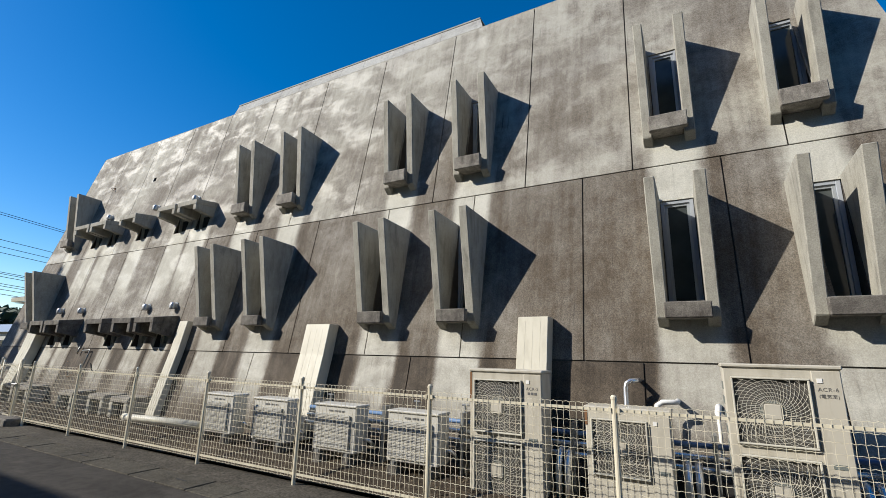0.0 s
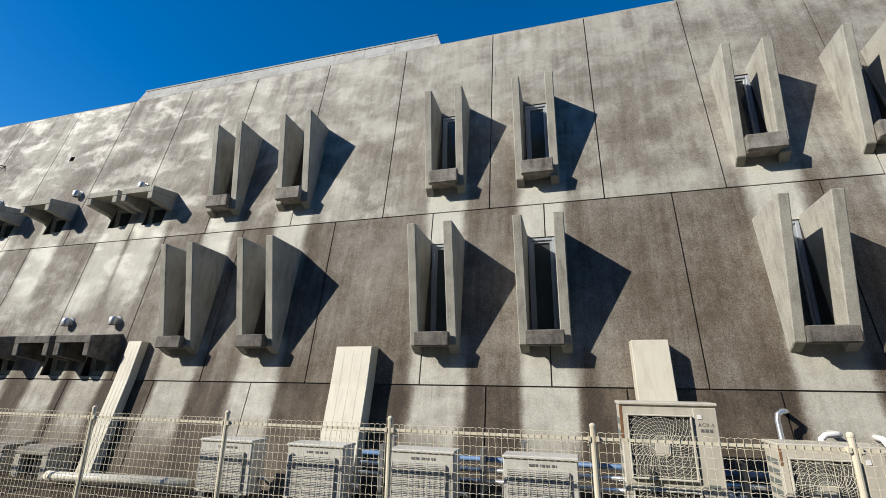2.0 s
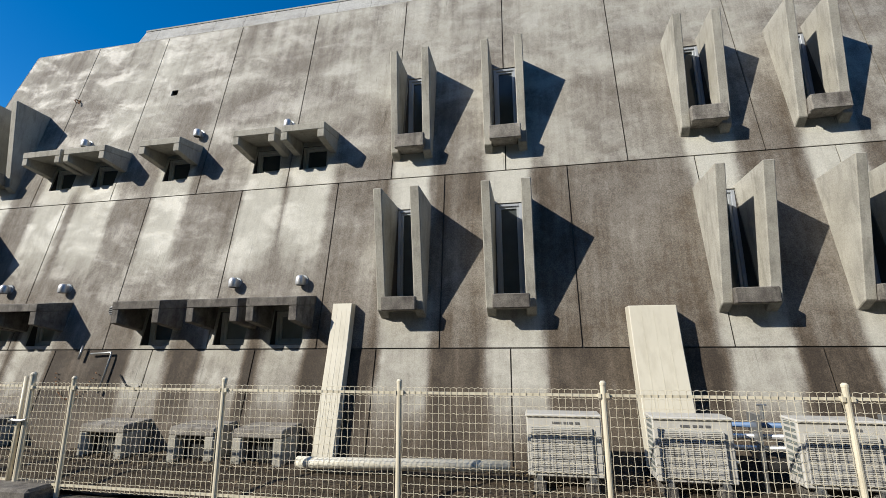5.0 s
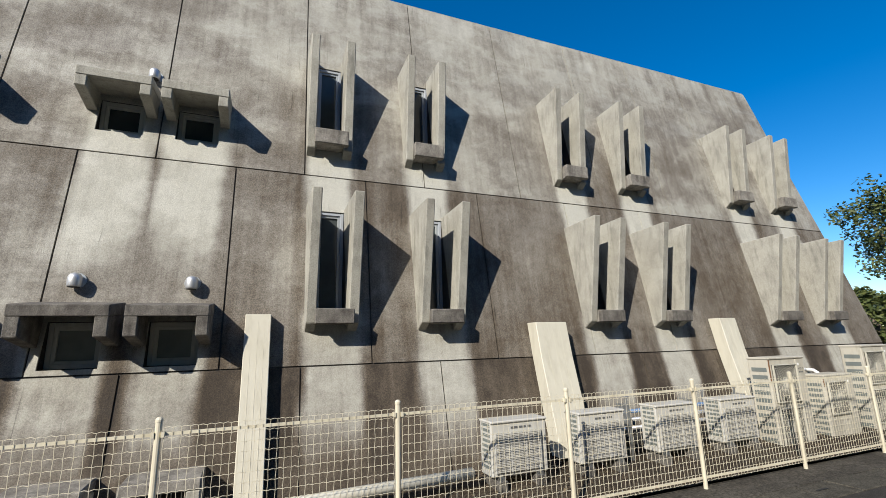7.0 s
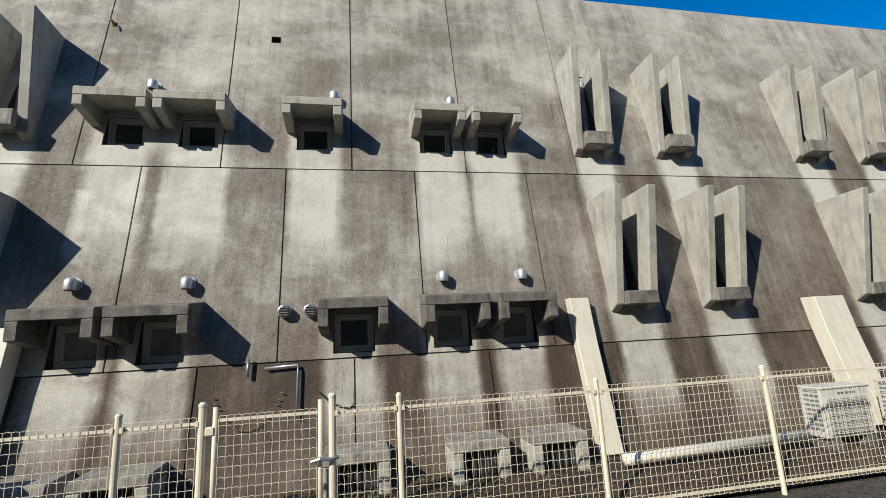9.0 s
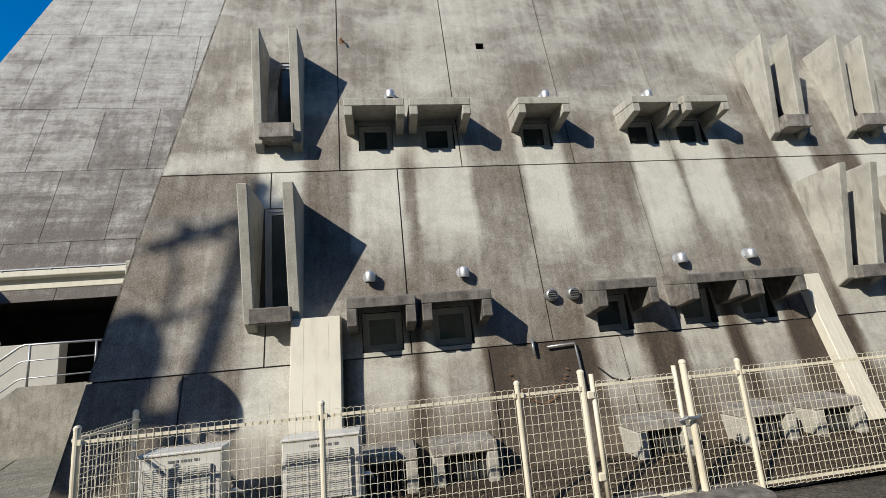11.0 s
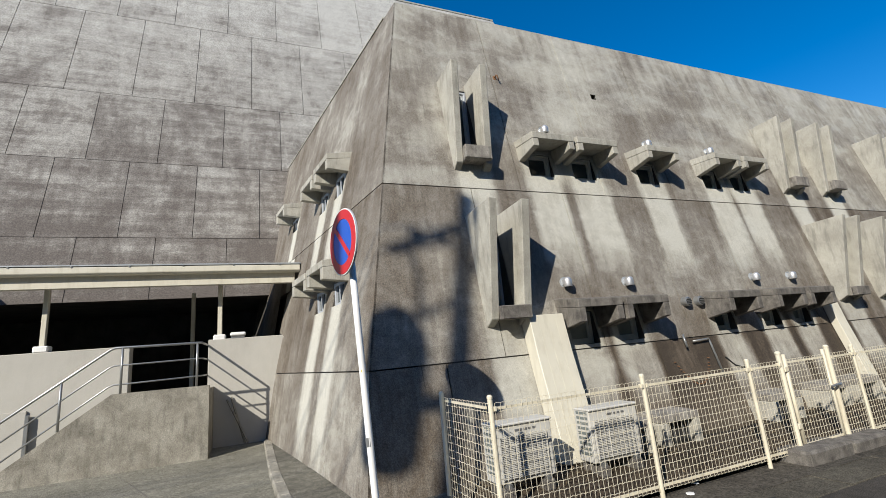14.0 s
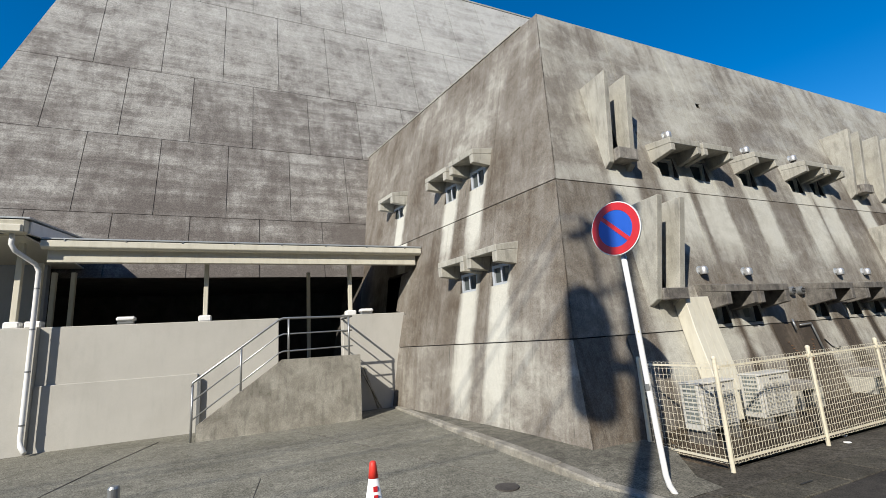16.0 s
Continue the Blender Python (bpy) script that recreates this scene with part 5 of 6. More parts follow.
part("red_ring", disc(0.205, 0.288, -0.008, 0.006), M_RED, sg, "red enamel ring")
bar = B(-0.022, 0.022, -0.011, -0.006, -0.212, 0.212)
bar.transform(DM @ Matrix.Rotation(radians(-45), 4, "Y"))
part("red_bar", bar, M_RED, sg, "red diagonal bar")
for z in (0.12, -0.16):
    cl = B(-0.05, 0.05, 0.012, 0.05, z - 0.015, z + 0.015)
    cl.transform(DM)
    part("bracket", cl, M_STEEL, sg)

# ---------------------------------------------------------------- yard bits
cn = thing("traffic_cone", "red and white traffic cone standing in the yard", "traffic cone", "", "", (-22.09, 5.0, 0.05))
cone_at = (-22.09, 5.0, 0.05)
part("base", B(-22.27, -21.91, 4.82, 5.18, 0.05, 0.08, bev=0.02), M_ORANGE, cn)
part("body", lathe(bmesh.new(), [(0.125, 0.03), (0.12, 0.05), (0.040, 0.50)], cone_at, 24), M_WHITE, cn, "white sleeve", True)
part("tip", lathe(bmesh.new(), [(0.043, 0.495), (0.032, 0.59), (0.028, 0.62), (0.018, 0.63)], cone_at, 24), M_ORANGE, cn, "red tip", True)
for k in range(4):
    lz = 0.25 + 0.065 * k
    lr = 0.12 - 0.08 * (lz + 0.02 - 0.10) / 0.45
    part("lettering_bar", B(-22.108, -22.072, 4.995 - lr, 5.015 - lr, lz, lz + 0.042), M_RED, cn)
bo = thing("bollard", "stainless steel bollard with a chain", "bollard", "", "", (-23.95, 4.95, 0.05))
part("tube", lathe(bmesh.new(), [(0.038, 0.0), (0.038, 0.76), (0.03, 0.775), (0.0, 0.78)], (-23.95, 4.95, 0.05), 18), M_STEEL, bo, smooth=False)
cb = bmesh.new()
for k in range(24):
    s = k / 24
    x, z = -23.99 - 1.6 * s, 0.74 - 0.32 * math.sin(math.pi * min(1, s * 0.8))
    tube(cb, [(x, 4.95 + 0.008 * (k % 2), z), (x - 0.06, 4.95 - 0.008 * (k % 2), z - 0.012)], 0.006, 5)
part("chain", cb, M_STEEL, bo, kind="stuff")
mh = thing("manhole_cover", "small rusty round drain cover in the concrete", "drain cover", "", "", (-20.53, 5.4, 0.10))
part("lid", lathe(bmesh.new(), [(0.13, 0.0), (0.13, 0.014), (0.11, 0.016)], (-20.53, 5.4, 0.082), 24), M_SEAM_SHADE, mh)

# gutter of precast slabs along the road
gt = thing("gutter", "row of dark precast concrete gutter slabs", "gutter", "", "structure")
gmesh = mesh_of(B(-0.2945, 0.2945, -0.207, 0.207, -0.05, 0.012, bev=0.008), M_GUTTER, "slab")
for k in range(110):
    o = new("slab", gmesh)
    o.parent = gt
    o.location = (-34 + 0.6 * k, 3.93, 0.003 * math.sin(k * 2.7))
for k in range(14):
    ox = -30 + 2.4 * k
    o = new("drain_slot", bpy.data.meshes.get("slot") or mesh_of(B(-0.10, 0.10, -0.012, 0.012, 0.0, 0.003), M_DARK, "slot"))
    o.parent = gt
    o.location = (ox + 0.1, 3.93, 0.0155)
kb = thing("kerb", "low mossy concrete kerb along the raised strip", "kerb", "", "structure")
rng = random.Random(31)
ky = [4.3 + 0.605 * k for k in range(12)]
for ya, yb in zip(ky, ky[1:]):
    km = bmesh.new()
    box(km, -0.075, 0.075, 0.003, 0.602, -0.16, 0.0, 0.018)
    top = 0.004 + 0.006 * rng.random()
    for v in km.verts:
        y = ya + v.co.y
        v.co = (kerb_x(y) + 0.07 + v.co.x + 0.006 * noise.noise((y * 9, v.co.z * 9, 2)), y, strip_top(y) + top + v.co.z)
    part("kerbstone", km, M_STEP, kb)

# ---------------------------------------------------------------- poles and wires
up = thing("utility_pole", "grey concrete utility pole with a transformer and cross arm", "utility pole", "utility poles", "", (-27.8, -2.0, 0))
part("shaft", TB([(-27.76, -2.0, -0.05), (-27.74, -2.0, 12.7)], [0.135, 0.10], 16), M_POLE, up, smooth=True)
part("transformer", lathe(bmesh.new(), [(0.20, 8.60), (0.28, 8.72), (0.295, 8.80), (0.295, 10.20), (0.25, 10.46), (0.12, 10.66)], (-28.62, -2.0, 0.0), 20), M_ALU, up, "grey transformer drum")
part("bracket", B(-28.3, -27.75, -2.06, -1.94, 9.2, 9.3), M_STEEL, up)
part("cross_arm", TB([(-28.9, -2.05, 11.72), (-27.2, -1.9, 12.25)], 0.07, 6), M_STEEL, up)
for x in (-28.5, -28.1, -27.35):
    part("insulator", lathe(bmesh.new(), [(0.05, 0), (0.09, 0.05), (0.05, 0.1), (0.09, 0.16), (0.04, 0.24)], (x, -2.0, 11.8), 10), M_WHITE, up)
for x, z in ((-28.6, 11.2), (-27.3, 10.9)):
    part("lead", TB([(x, -2.0, 11.8), (x * 0.5 - 14.1, -2.0, z), (-28.35, -2.0, 10.5)], 0.03, 6), M_CABLE, up)

u2 = thing("utility_pole", "weathered concrete utility pole beside the road", "utility pole", "utility poles", "", (10.8, 6.20, 0))
part("shaft", TB([(10.8, 6.20, -0.1), (10.8, 6.20, 8.7)], [0.19, 0.13], 16), M_POLE, u2, smooth=True)
part("cross_arm", TB([(10.1, 5.80, 8.2), (11.5, 6.60, 8.2)], 0.05, 6), M_STEEL, u2)
part("cross_arm", TB([(10.3, 5.90, 8.55), (11.2, 6.45, 8.55)], 0.04, 6), M_STEEL, u2)
part("switch_box", B(10.25, 10.65, 5.95, 6.3, 8.0, 8.35, bev=0.04), M_ALU, u2)
for k in range(5):
    part("insulator", lathe(bmesh.new(), [(0.04, 0), (0.07, 0.05), (0.04, 0.1), (0.06, 0.15)], (10.2 + 0.3 * k, 5.86 + 0.17 * k, 8.25 + 0.3 * (k % 2)), 8), M_WHITE, u2)
lamp = part("lamp_arm", TB([(10.75, 6.20, 7.1), (10.4, 6.00, 7.25), (10.0, 5.80, 7.25)], 0.03, 8), M_STEEL, u2)
part("lamp_head", B(9.7, 10.15, 5.68, 5.90, 7.17, 7.29, bev=0.04), M_ALU, u2)
part("cable_guard", TB([(10.62, 6.10, 0), (10.62, 6.10, 2.4)], 0.05, 10), M_WHITE, u2, "white cable guard")
part("guy_guard", TB([(10.3, 5.50, 0.1), (10.6, 5.90, 1.0)], 0.04, 8), M_YELLOW, u2, "yellow guy wire guard")
gp = thing("flag_pole", "plain galvanised steel pole", "pole", "", "", (7.8, 7.0, 0))
part("shaft", TB([(7.8, 7.0, -0.05), (7.8, 7.0, 7.15)], [0.075, 0.06], 12), M_ALU, gp, smooth=True)
part("cap", lathe(bmesh.new(), [(0.065, 7.14), (0.065, 7.2), (0.03, 7.22)], (7.8, 7.0, 0), 12), M_DARK, gp)
part("box", B(7.68, 7.92, 6.84, 6.94, 1.9, 2.3, bev=0.01), M_CREAM, gp)
wires = thing("overhead_wires", "overhead power and telephone wires", "wires", "", "stuff")
wb = bmesh.new()
for k, (z, y0) in enumerate(((8.55, 0), (8.5, 0.3), (8.3, 0.6), (8.25, 0.9))):
    a, b = Vector((10.6 + 0.2 * k, 6.0 + y0 * 0.4, z)), Vector((38, -12 + y0, z + 2.5))
    tube(wb, [a.lerp(b, s / 10) - Vector((0, 0, 1.0 * math.sin(math.pi * s / 10))) for s in range(11)], 0.016, 4)
for k, z in enumerate((12.6, 12.4, 10.3, 9.7, 9.2, 7.6, 7.45, 7.2, 6.6, 6.4, 6.1, 5.7)):
    a, b = Vector((-46, -6 + 0.3 * k, z + 1.2)), Vector((-62, 60, z - 0.5))
    tube(wb, [a.lerp(b, s / 10) - Vector((0, 0, 0.9 * math.sin(math.pi * s / 10))) for s in range(11)], 0.022, 4)
for z, y in ((11.9, -2.1), (11.85, -1.7), (10.6, -1.9), (9.4, -2.0)):
    a, b = Vector((-27.9, y, z)), Vector((-62, y - 1.5, z + 0.4))
    tube(wb, [a.lerp(b, s / 10) - Vector((0, 0, 0.8 * math.sin(math.pi * s / 10))) for s in range(11)], 0.02, 4)
part("wire", wb, M_CABLE, wires)
for x, y, h in ((-62.0, 16.3, 7.6), (-60.5, 17.0, 7.9)):
    fp = thing("flag_pole", "slim white flag pole in the distance", "pole", "distant flag poles", "", (x, y, 0))
    part("shaft", TB([(x, y, -0.1), (x, y, h)], [0.06, 0.04], 8), M_WHITE, fp)
fg = thing("flag", "green flag hanging limp on its pole", "flag", "", "", (-62, 16.3, 6.6))
fb = bmesh.new()
fvs = [[fb.verts.new((-61.9 + 0.35 * i / 4, 16.3 + 0.06 * math.sin(i * 2 + j), 7.1 - 1.2 * j / 6 - 0.1 * i)) for j in range(7)] for i in range(5)]
for i in range(4):
    for j in range(6):
        fb.faces.new((fvs[i][j], fvs[i + 1][j], fvs[i + 1][j + 1], fvs[i][j + 1]))
part("cloth", fb, paint("green_cloth", (0.03, 0.22, 0.12), 0.8), fg)


# ---------------------------------------------------------------- trees
def tree(name, label, x, y, h, rad, seed, clumps=90, per=46, leaf=0.16, trunk=0.2, base=0.35, m=M_LEAF, squash=0.8):
    rng = random.Random(seed)
    t = thing(name, label, "tree", "", "", (x, y, 0))
    bm = bmesh.new()
    tube(bm, [(x, y, -0.1), (x + 0.1, y, h * 0.2), (x - 0.05, y + 0.1, h * 0.45), (x, y, h * 0.8)], [trunk, trunk * 0.8, trunk * 0.6, trunk * 0.2], 10)
    cents = []
    for k in range(clumps):
        while True:
            v = Vector((rng.uniform(-1, 1), rng.uniform(-1, 1), rng.uniform(-1, 1)))
            if 0.35 < v.length < 1:
                break
        r = rad * (0.75 + 0.35 * noise.noise((v.x * 1.6 + seed, v.y * 1.6, v.z * 1.6)))
        c = Vector((x + v.x * r, y + v.y * r, h * (base + (1 - base) / 2) + v.z * h * (1 - base) / 2 * (0.9 + 0.2 * rng.random())))
        cents.append(c)
    for c in cents[::6]:
        s = Vector((x, y, h * rng.uniform(0.3, 0.55)))
        tube(bm, [s, s.lerp(c, 0.5) + Vector((0, 0, 0.2)), c], [trunk * 0.35, trunk * 0.2, trunk * 0.05], 6)
    part("trunk", bm, M_BARK, t)
    V, F = [], []
    for c in cents:
        cr = rad * rng.uniform(0.16, 0.30)
        for _ in range(per):
            d = Vector((rng.gauss(0, 1), rng.gauss(0, 1), rng.gauss(0, squash))).normalized() * cr * rng.uniform(0.5, 1.1)
            p = c + d
            a = Vector((rng.uniform(-1, 1), rng.uniform(-1, 1), rng.uniform(-0.6, 0.6))).normalized()
            b = a.cross(Vector((rng.uniform(-1, 1), rng.uniform(-1, 1), rng.uniform(-1, 1)))).normalized()
            s = leaf * rng.uniform(0.7, 1.3)
            i = len(V)
            V.extend([tuple(p - a * s), tuple(p + b * s * 0.5), tuple(p + a * s), tuple(p - b * s * 0.5)])
            F.append((i, i + 1, i + 2, i + 3))
    me = bpy.data.meshes.new("crown")
    me.from_pydata(V, [], F)
    me.materials.append(m)
    o = new("crown", me)
    o.parent = t
    o.matrix_parent_inverse = Matrix.Translation(-t.location)
    return t


tree("broadleaf_tree", "large dark green broadleaf tree behind the parked cars", 20.0, 12.0, 9.9, 2.6, 3, 120, 54, 0.11, 0.30, 0.44)
tree("broadleaf_tree", "smaller dense evergreen tree beside the large one", 31.0, 16.5, 4.6, 1.9, 8, 60, 50, 0.14, 0.2, 0.3)
tree("conifer_shrub", "drooping dark evergreen shrub below the tree", 18.2, 13.0, 4.0, 1.25, 11, 60, 46, 0.13, 0.15, 0.15)
tree("broadleaf_tree", "evergreen roadside tree in the far distance", 44.0, 19.0, 9.0, 4.5, 15, 80, 50, 0.24, 0.3, 0.2)
hd = thing("hedge", "clipped brownish hedge behind the parked cars", "hedge", "", "stuff")
rng = random.Random(4)
V, F = [], []
for _ in range(7000):
    p = Vector((rng.uniform(13, 34), rng.uniform(13.8, 15.2), rng.uniform(0, 2.1) ** 1.0))
    a = Vector((rng.uniform(-1, 1), rng.uniform(-1, 1), rng.uniform(-1, 1))).normalized()
    b = a.orthogonal().normalized()
    i = len(V)
    V.extend([tuple(p - a * 0.09), tuple(p + b * 0.05), tuple(p + a * 0.09), tuple(p - b * 0.05)])
    F.append((i, i + 1, i + 2, i + 3))
me = bpy.data.meshes.new("leaves")
me.from_pydata(V, [], F)
me.materials.append(leafy("hedge_leaves", (0.05, 0.04, 0.02), (0.16, 0.10, 0.05)))
o = new("leaves", me)
o.parent = hd
hw = thing("far_woods", "low wooded hills on the horizon", "woods", "", "stuff")
rng = random.Random(9)
V, F = [], []
for _ in range(26000):
    ang = rng.uniform(-0.35, 1.0)
    far = rng.uniform(0.9, 1.15)
    side = -1 if rng.random() < 0.55 else 1
    x = side * 190 * far * math.cos(ang)
    y = 190 * far * math.sin(ang)
    top = 11 + 6 * noise.noise((ang * 6, far * 2, side)) + 2.5 * noise.noise((ang * 40, far * 8, 1))
    z = rng.uniform(0, 1) ** 0.6 * top
    p = Vector((x, y, z))
    a = Vector((rng.uniform(-1, 1), rng.uniform(-1, 1), rng.uniform(-1, 1))).normalized()
    b = a.orthogonal().normalized()
    s = rng.uniform(0.8, 1.7)
    i = len(V)
    V.extend([tuple(p - a * s), tuple(p + b * s * 0.8), tuple(p + a * s), tuple(p - b * s * 0.8)])
    F.append((i, i + 1, i + 2, i + 3))
me = bpy.data.meshes.new("canopy")
me.from_pydata(V, [], F)
me.materials.append(M_HILL)
o = new("trees", me)
o.parent = hw
tree("palm_like_tree", "rounded evergreen tree by the far car park", -52, 14.5, 3.6, 1.7, 21, 60, 40, 0.16, 0.15, 0.2)
tree("broadleaf_tree", "dark evergreen tree in the distance", -66, 15.0, 5.8, 2.2, 22, 70, 40, 0.2, 0.2, 0.15)
lwl = thing("far_fence", "pale fence along the distant car park", "fence", "", "", (-45, 17, 0))
part("panel", B(-70, -34, 16.9, 17.0, 0.0, 1.3), M_ALU, lwl)
for k in range(12):
    part("post", B(-70 + 3.2 * k, -69.9 + 3.2 * k, 16.85, 16.9, 0, 1.4), M_WHITE, lwl)
fh = thing("far_building", "low pale building behind the distant car park", "house", "", "", (-80, 27, 0))
part("wall", B(-95, -72, 24, 32, 0, 3.2), M_RENDER, fh)
part("roof", prism(bmesh.new(), [(23.5, 3.2), (28, 4.6), (32.5, 3.2)], -95.5, -71.5), M_FRAME, fh)
for k in range(4):
    part("window", B(-92 + 5 * k, -89.5 + 5 * k, 23.94, 24.0, 1.0, 2.2), M_GLASS, fh)


# ---------------------------------------------------------------- vehicles
def wheel(u, x, y, r=0.29, w=0.17):
    t = part("wheel", lathe(bmesh.new(), [(r * 0.6, -w / 2), (r * 0.95, -w / 2), (r, -w / 2 + 0.03), (r, w / 2 - 0.03), (r * 0.95, w / 2), (r * 0.6, w / 2)], (x, y, r), 24, "Y"), M_TYRE, u)
    part("rim", lathe(bmesh.new(), [(r * 0.62, -w / 2 - 0.006), (r * 0.5, -w / 2 + 0.02), (r * 0.15, -w / 2 - 0.004), (r * 0.15, w / 2 + 0.004), (r * 0.62, w / 2 + 0.006)], (x, y, r), 20, "Y"), M_ALU, t)


def loft(prof, y0, y1, tuck=0.10, bev=0.03, split=0.9):
    """A vehicle shell from a side outline of (x, z), narrower above the waist."""
    bm = bmesh.new()
    rows = []
    for y, s in ((y0, 1), (y1, -1)):
        rows.append([bm.verts.new((x, y + s * tuck * max(0, (z - split) / 0.7), z)) for x, z in prof])
    n = len(prof)
    bm.faces.new(rows[0])
    bm.faces.new(rows[1][::-1])
    for i in range(n):
        bm.faces.new((rows[0][(i + 1) % n], rows[0][i], rows[1][i], rows[1][(i + 1) % n]))
    bmesh.ops.recalc_face_normals(bm, faces=bm.faces)
    if bev:
        bmesh.ops.bevel(bm, geom=list(bm.edges), offset=bev, segments=2, affect="EDGES", profile=0.6)
    return bm


cx, cy = 14.3, 8.35
car = thing("small_car", "small black hatchback car parked beyond the fence", "car", "", "", (cx, cy, 0))
part("body", loft([(cx - 1.68, 0.28), (cx - 1.70, 0.72), (cx - 1.60, 0.90), (cx - 0.85, 1.02), (cx - 0.25, 1.52), (cx + 1.25, 1.56), (cx + 1.62, 1.05), (cx + 1.68, 0.30)], cy - 0.74, cy + 0.74), M_CAR, car)
ws = bmesh.new()
wv = [ws.verts.new(p) for p in ((cx - 0.86, cy - 0.60, 1.045), (cx - 0.86, cy + 0.60, 1.045), (cx - 0.30, cy + 0.54, 1.49), (cx - 0.30, cy - 0.54, 1.49))]
ws.faces.new(wv)
bmesh.ops.solidify(ws, geom=ws.faces[:], thickness=-0.02)
# pale colour stands in for a bright reflection on the glass
part("windscreen", ws, M_FROST_GLARE, car, "windscreen coloured pale for a bright reflection")
for s in (-1, 1):
    for a, b in ((-0.15, 0.5), (0.58, 1.25)):
        part("side_window", B(cx + a, cx + b, cy + s * 0.70 - 0.012, cy + s * 0.70 + 0.012, 1.05, 1.44, bev=0.02), M_GLASS, car)
    part("headlight", B(cx - 1.70, cx - 1.58, cy + s * 0.58 - 0.11, cy + s * 0.58 + 0.11, 0.70, 0.88, bev=0.04), M_WHITE, car, "clear headlight")
    part("mirror", B(cx - 0.72, cx - 0.60, cy + s * 0.80 - 0.08, cy + s * 0.80 + 0.08, 1.02, 1.14, bev=0.03), M_CAR, car)
    for xx in (-1.08, 1.12):
        wheel(car, cx + xx, cy + s * 0.68)
part("grille", B(cx - 1.72, cx - 1.66, cy - 0.38, cy + 0.38, 0.50, 0.66, bev=0.02), M_DARK, car)
part("number_plate", B(cx - 1.735, cx - 1.715, cy - 0.165, cy + 0.165, 0.40, 0.56), M_YELLOW, car)
for o in car.children_recursive:
    o.data.transform(Matrix.Diagonal((1, 1, 1.12, 1)))
tx, ty = 15.3, 10.15
trk = thing("small_truck", "small white flatbed truck parked beyond the fence", "truck", "", "", (tx, ty, 0))
part("cab", loft([(tx - 1.65, 0.32), (tx - 1.68, 0.95), (tx - 1.35, 1.72), (tx - 0.55, 1.76), (tx - 0.45, 0.95), (tx - 0.45, 0.32)], ty - 0.72, ty + 0.72, 0.08), M_WHITE, trk)
part("bed", B(tx - 0.42, tx + 1.65, ty - 0.72, ty + 0.72, 0.62, 0.70, bev=0.01), M_WHITE, trk)
for s in (-1, 1):
    part("drop_side", B(tx - 0.42, tx + 1.65, ty + s * 0.71 - 0.015, ty + s * 0.71 + 0.015, 0.70, 0.98, bev=0.008), M_WHITE, trk)
    part("side_window", B(tx - 1.25, tx - 0.65, ty + s * 0.685 - 0.012, ty + s * 0.685 + 0.012, 1.05, 1.55, bev=0.02), M_GLASS, trk)
    for xx in (-1.1, 0.95):
        wheel(trk, tx + xx, ty + s * 0.62, 0.27, 0.15)
part("tailboard", B(tx + 1.63, tx + 1.66, ty - 0.7, ty + 0.7, 0.70, 0.98, bev=0.008), M_WHITE, trk)
wv = bmesh.new()
f = [wv.verts.new(p) for p in ((tx - 1.69, ty - 0.62, 1.02), (tx - 1.69, ty + 0.62, 1.02), (tx - 1.415, ty + 0.56, 1.64), (tx - 1.415, ty - 0.56, 1.64))]
wv.faces.new(f)
bmesh.ops.solidify(wv, geom=wv.faces[:], thickness=-0.02)
# reflection put into the glass colour, as on the car
part("windscreen", wv, M_FROST_GLARE, trk)
part("chassis", B(tx - 1.5, tx + 1.55, ty - 0.45, ty + 0.45, 0.30, 0.62, bev=0.02), M_DARK, trk)
yc = thing("parking_sign", "yellow notice sign by the far end of the fence", "sign", "", "", (6.0, 6.0, 0))
part("panel", B(6.0, 6.03, 5.92, 6.13, 1.02, 1.50, bev=0.004), M_YELLOW, yc)
part("emblem", lathe(bmesh.new(), [(0.065, -0.006), (0.065, 0.006)], (0, 0, 0), 20), M_SIGNBLUE, yc, "round blue emblem").matrix_basis = pose(5.995, 6.025, 1.36, 0, 90, 0)
part("post", TB([(6.05, 6.025, 0), (6.05, 6.025, 1.2)], 0.03, 8), M_STEEL, yc)
for x, y in ((10.2, 4.7), (11.5, 4.9)):
    tc = thing("traffic_cone", "faded red traffic cone at the foot of the pole", "traffic cone", "", "", (x, y, 0))
    part("body", lathe(bmesh.new(), [(0.17, 0.0), (0.16, 0.05), (0.04, 0.66), (0.02, 0.70)], (x, y, 0), 16), M_RED, tc, "", True)
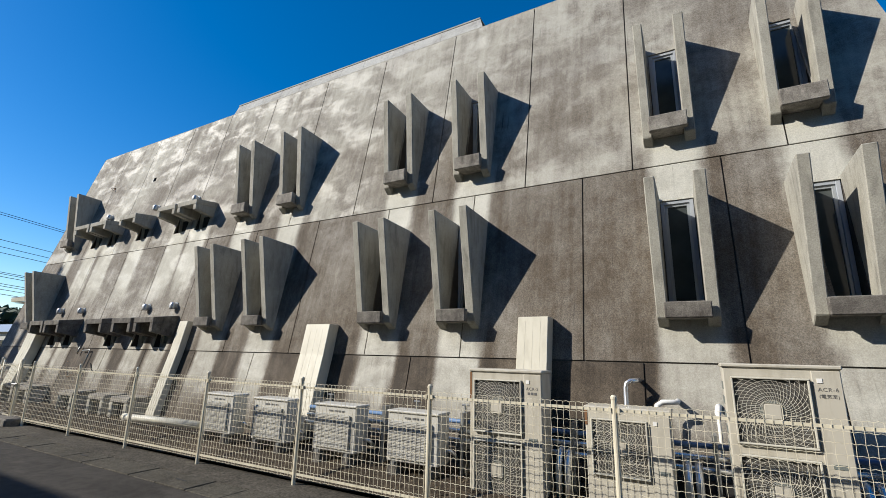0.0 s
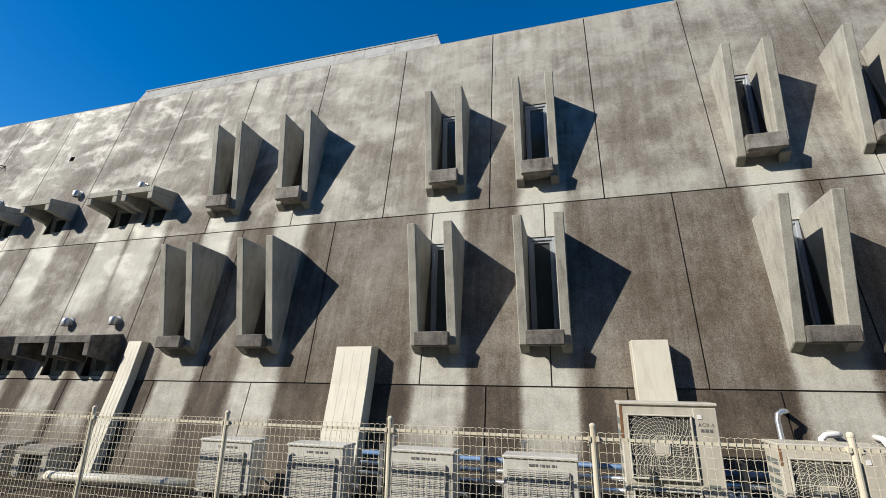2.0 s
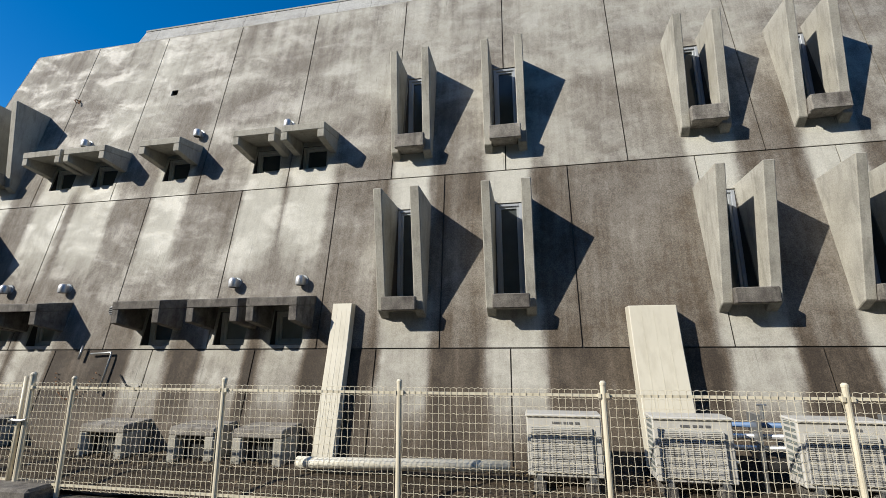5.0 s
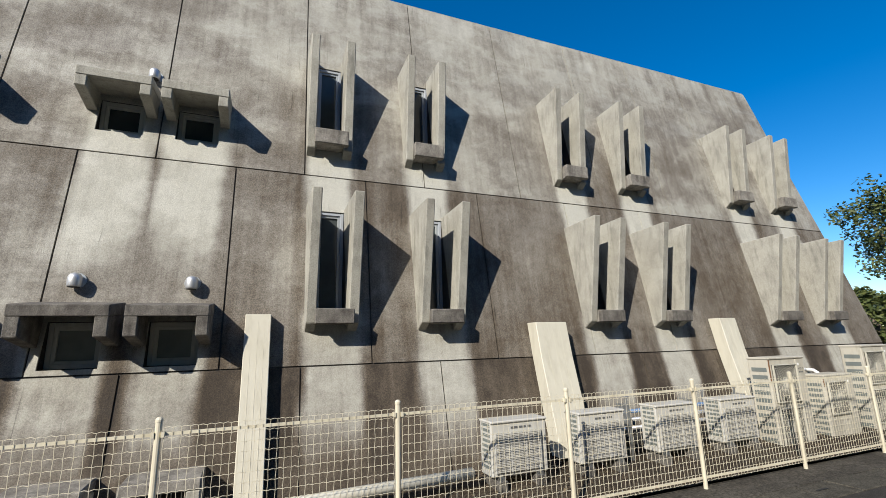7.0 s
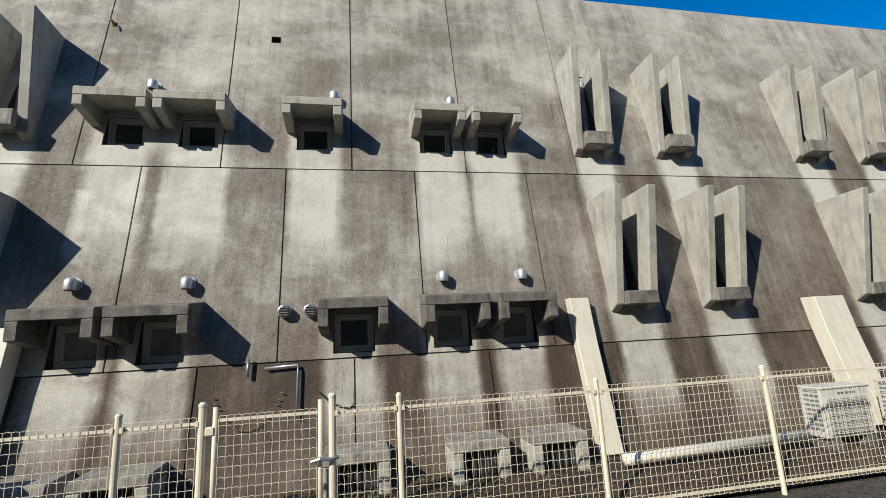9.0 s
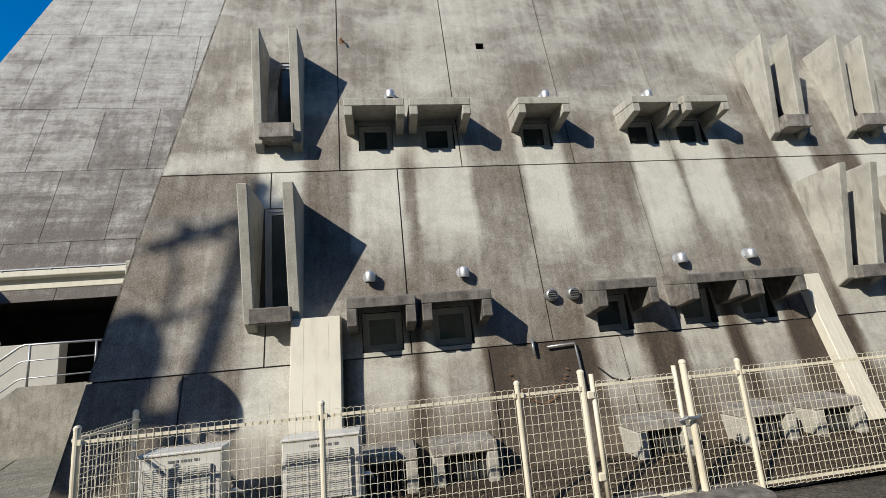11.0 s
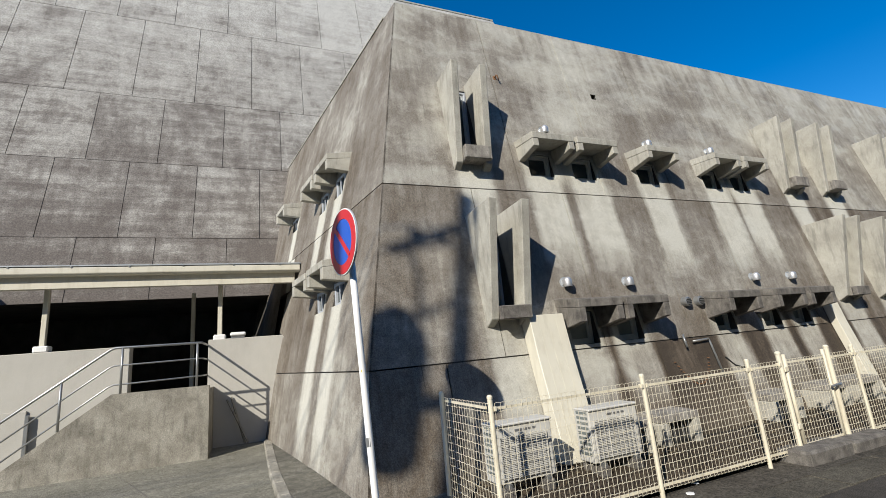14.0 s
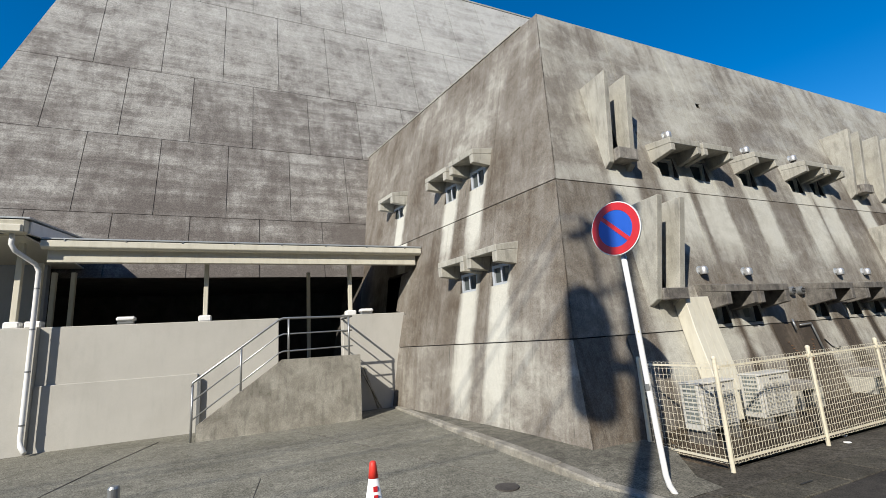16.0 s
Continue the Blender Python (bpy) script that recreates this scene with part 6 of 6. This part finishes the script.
sheet("car_park", [(4.2, 5.2, 0.006), (70, 5.2, 0.006), (70, 13.0, 0.006), (4.2, 13.0, 0.006)], M_ASPHALT, "grey asphalt car park beyond the fence", "car park")

jn = thing("yard_joint", "thin dark joint lines in the concrete yard", "joint", "", "structure")
for a, c in (((-19.9, 4.4), (-22.3, 10.0)), ((-26.5, 4.2), (-24.4, 10.5)), ((-23.4, 4.0), (-22.9, 7.2))):
    pts = []
    for k in range(13):
        s = k / 12
        y = a[1] + (c[1] - a[1]) * s
        pts.append((a[0] + (c[0] - a[0]) * s, y, float(np.interp(y, yy, yz)) + 0.004))
    part("joint", tube(bmesh.new(), pts, 0.0045, 4), M_EDGE, jn)

lt = thing("leaf_litter", "dry brown leaves scattered behind and below the fence", "leaves", "", "stuff")
rng = random.Random(77)
V, F = [], []
for _ in range(5200):
    x = rng.uniform(-18.3, 3.0)
    y = rng.choice((rng.uniform(4.6, 5.55), rng.gauss(5.3, 0.15)))
    if noise.noise((x * 0.7, y, 3.0)) < -0.05 or y > 5.6:
        continue
    z = soil_z(y) + 0.01 + rng.uniform(0, 0.03)
    a = Vector((rng.uniform(-1, 1), rng.uniform(-1, 1), rng.uniform(-0.35, 0.35))).normalized()
    b = a.cross(Vector((rng.uniform(-0.3, 0.3), rng.uniform(-0.3, 0.3), 1))).normalized()
    s = rng.uniform(0.012, 0.035)
    i = len(V)
    p = Vector((x, y, z))
    V.extend([tuple(p - a * s), tuple(p + b * s * 0.5), tuple(p + a * s), tuple(p - b * s * 0.5)])
    F.append((i, i + 1, i + 2, i + 3))
me = bpy.data.meshes.new("leaves")
me.from_pydata(V, [], F)
me.materials.append(leafy("dry_leaves", (0.06, 0.04, 0.022), (0.22, 0.17, 0.10)))
o = new("leaves", me)
o.parent = lt
for x, y in ((-15.62, 4.66), (-15.90, 4.49), (-13.75, 4.75)):
    lp = thing("litter", "small flattened white scrap on the ground", "litter", "white scraps", "", (x, y, 0.02))
    part("scrap", lathe(bmesh.new(), [(0.045, 0.0), (0.040, 0.008), (0.025, 0.010)], (x, y, 0.03 if y > 4.6 else 0.012), 14), M_WHITE, lp)
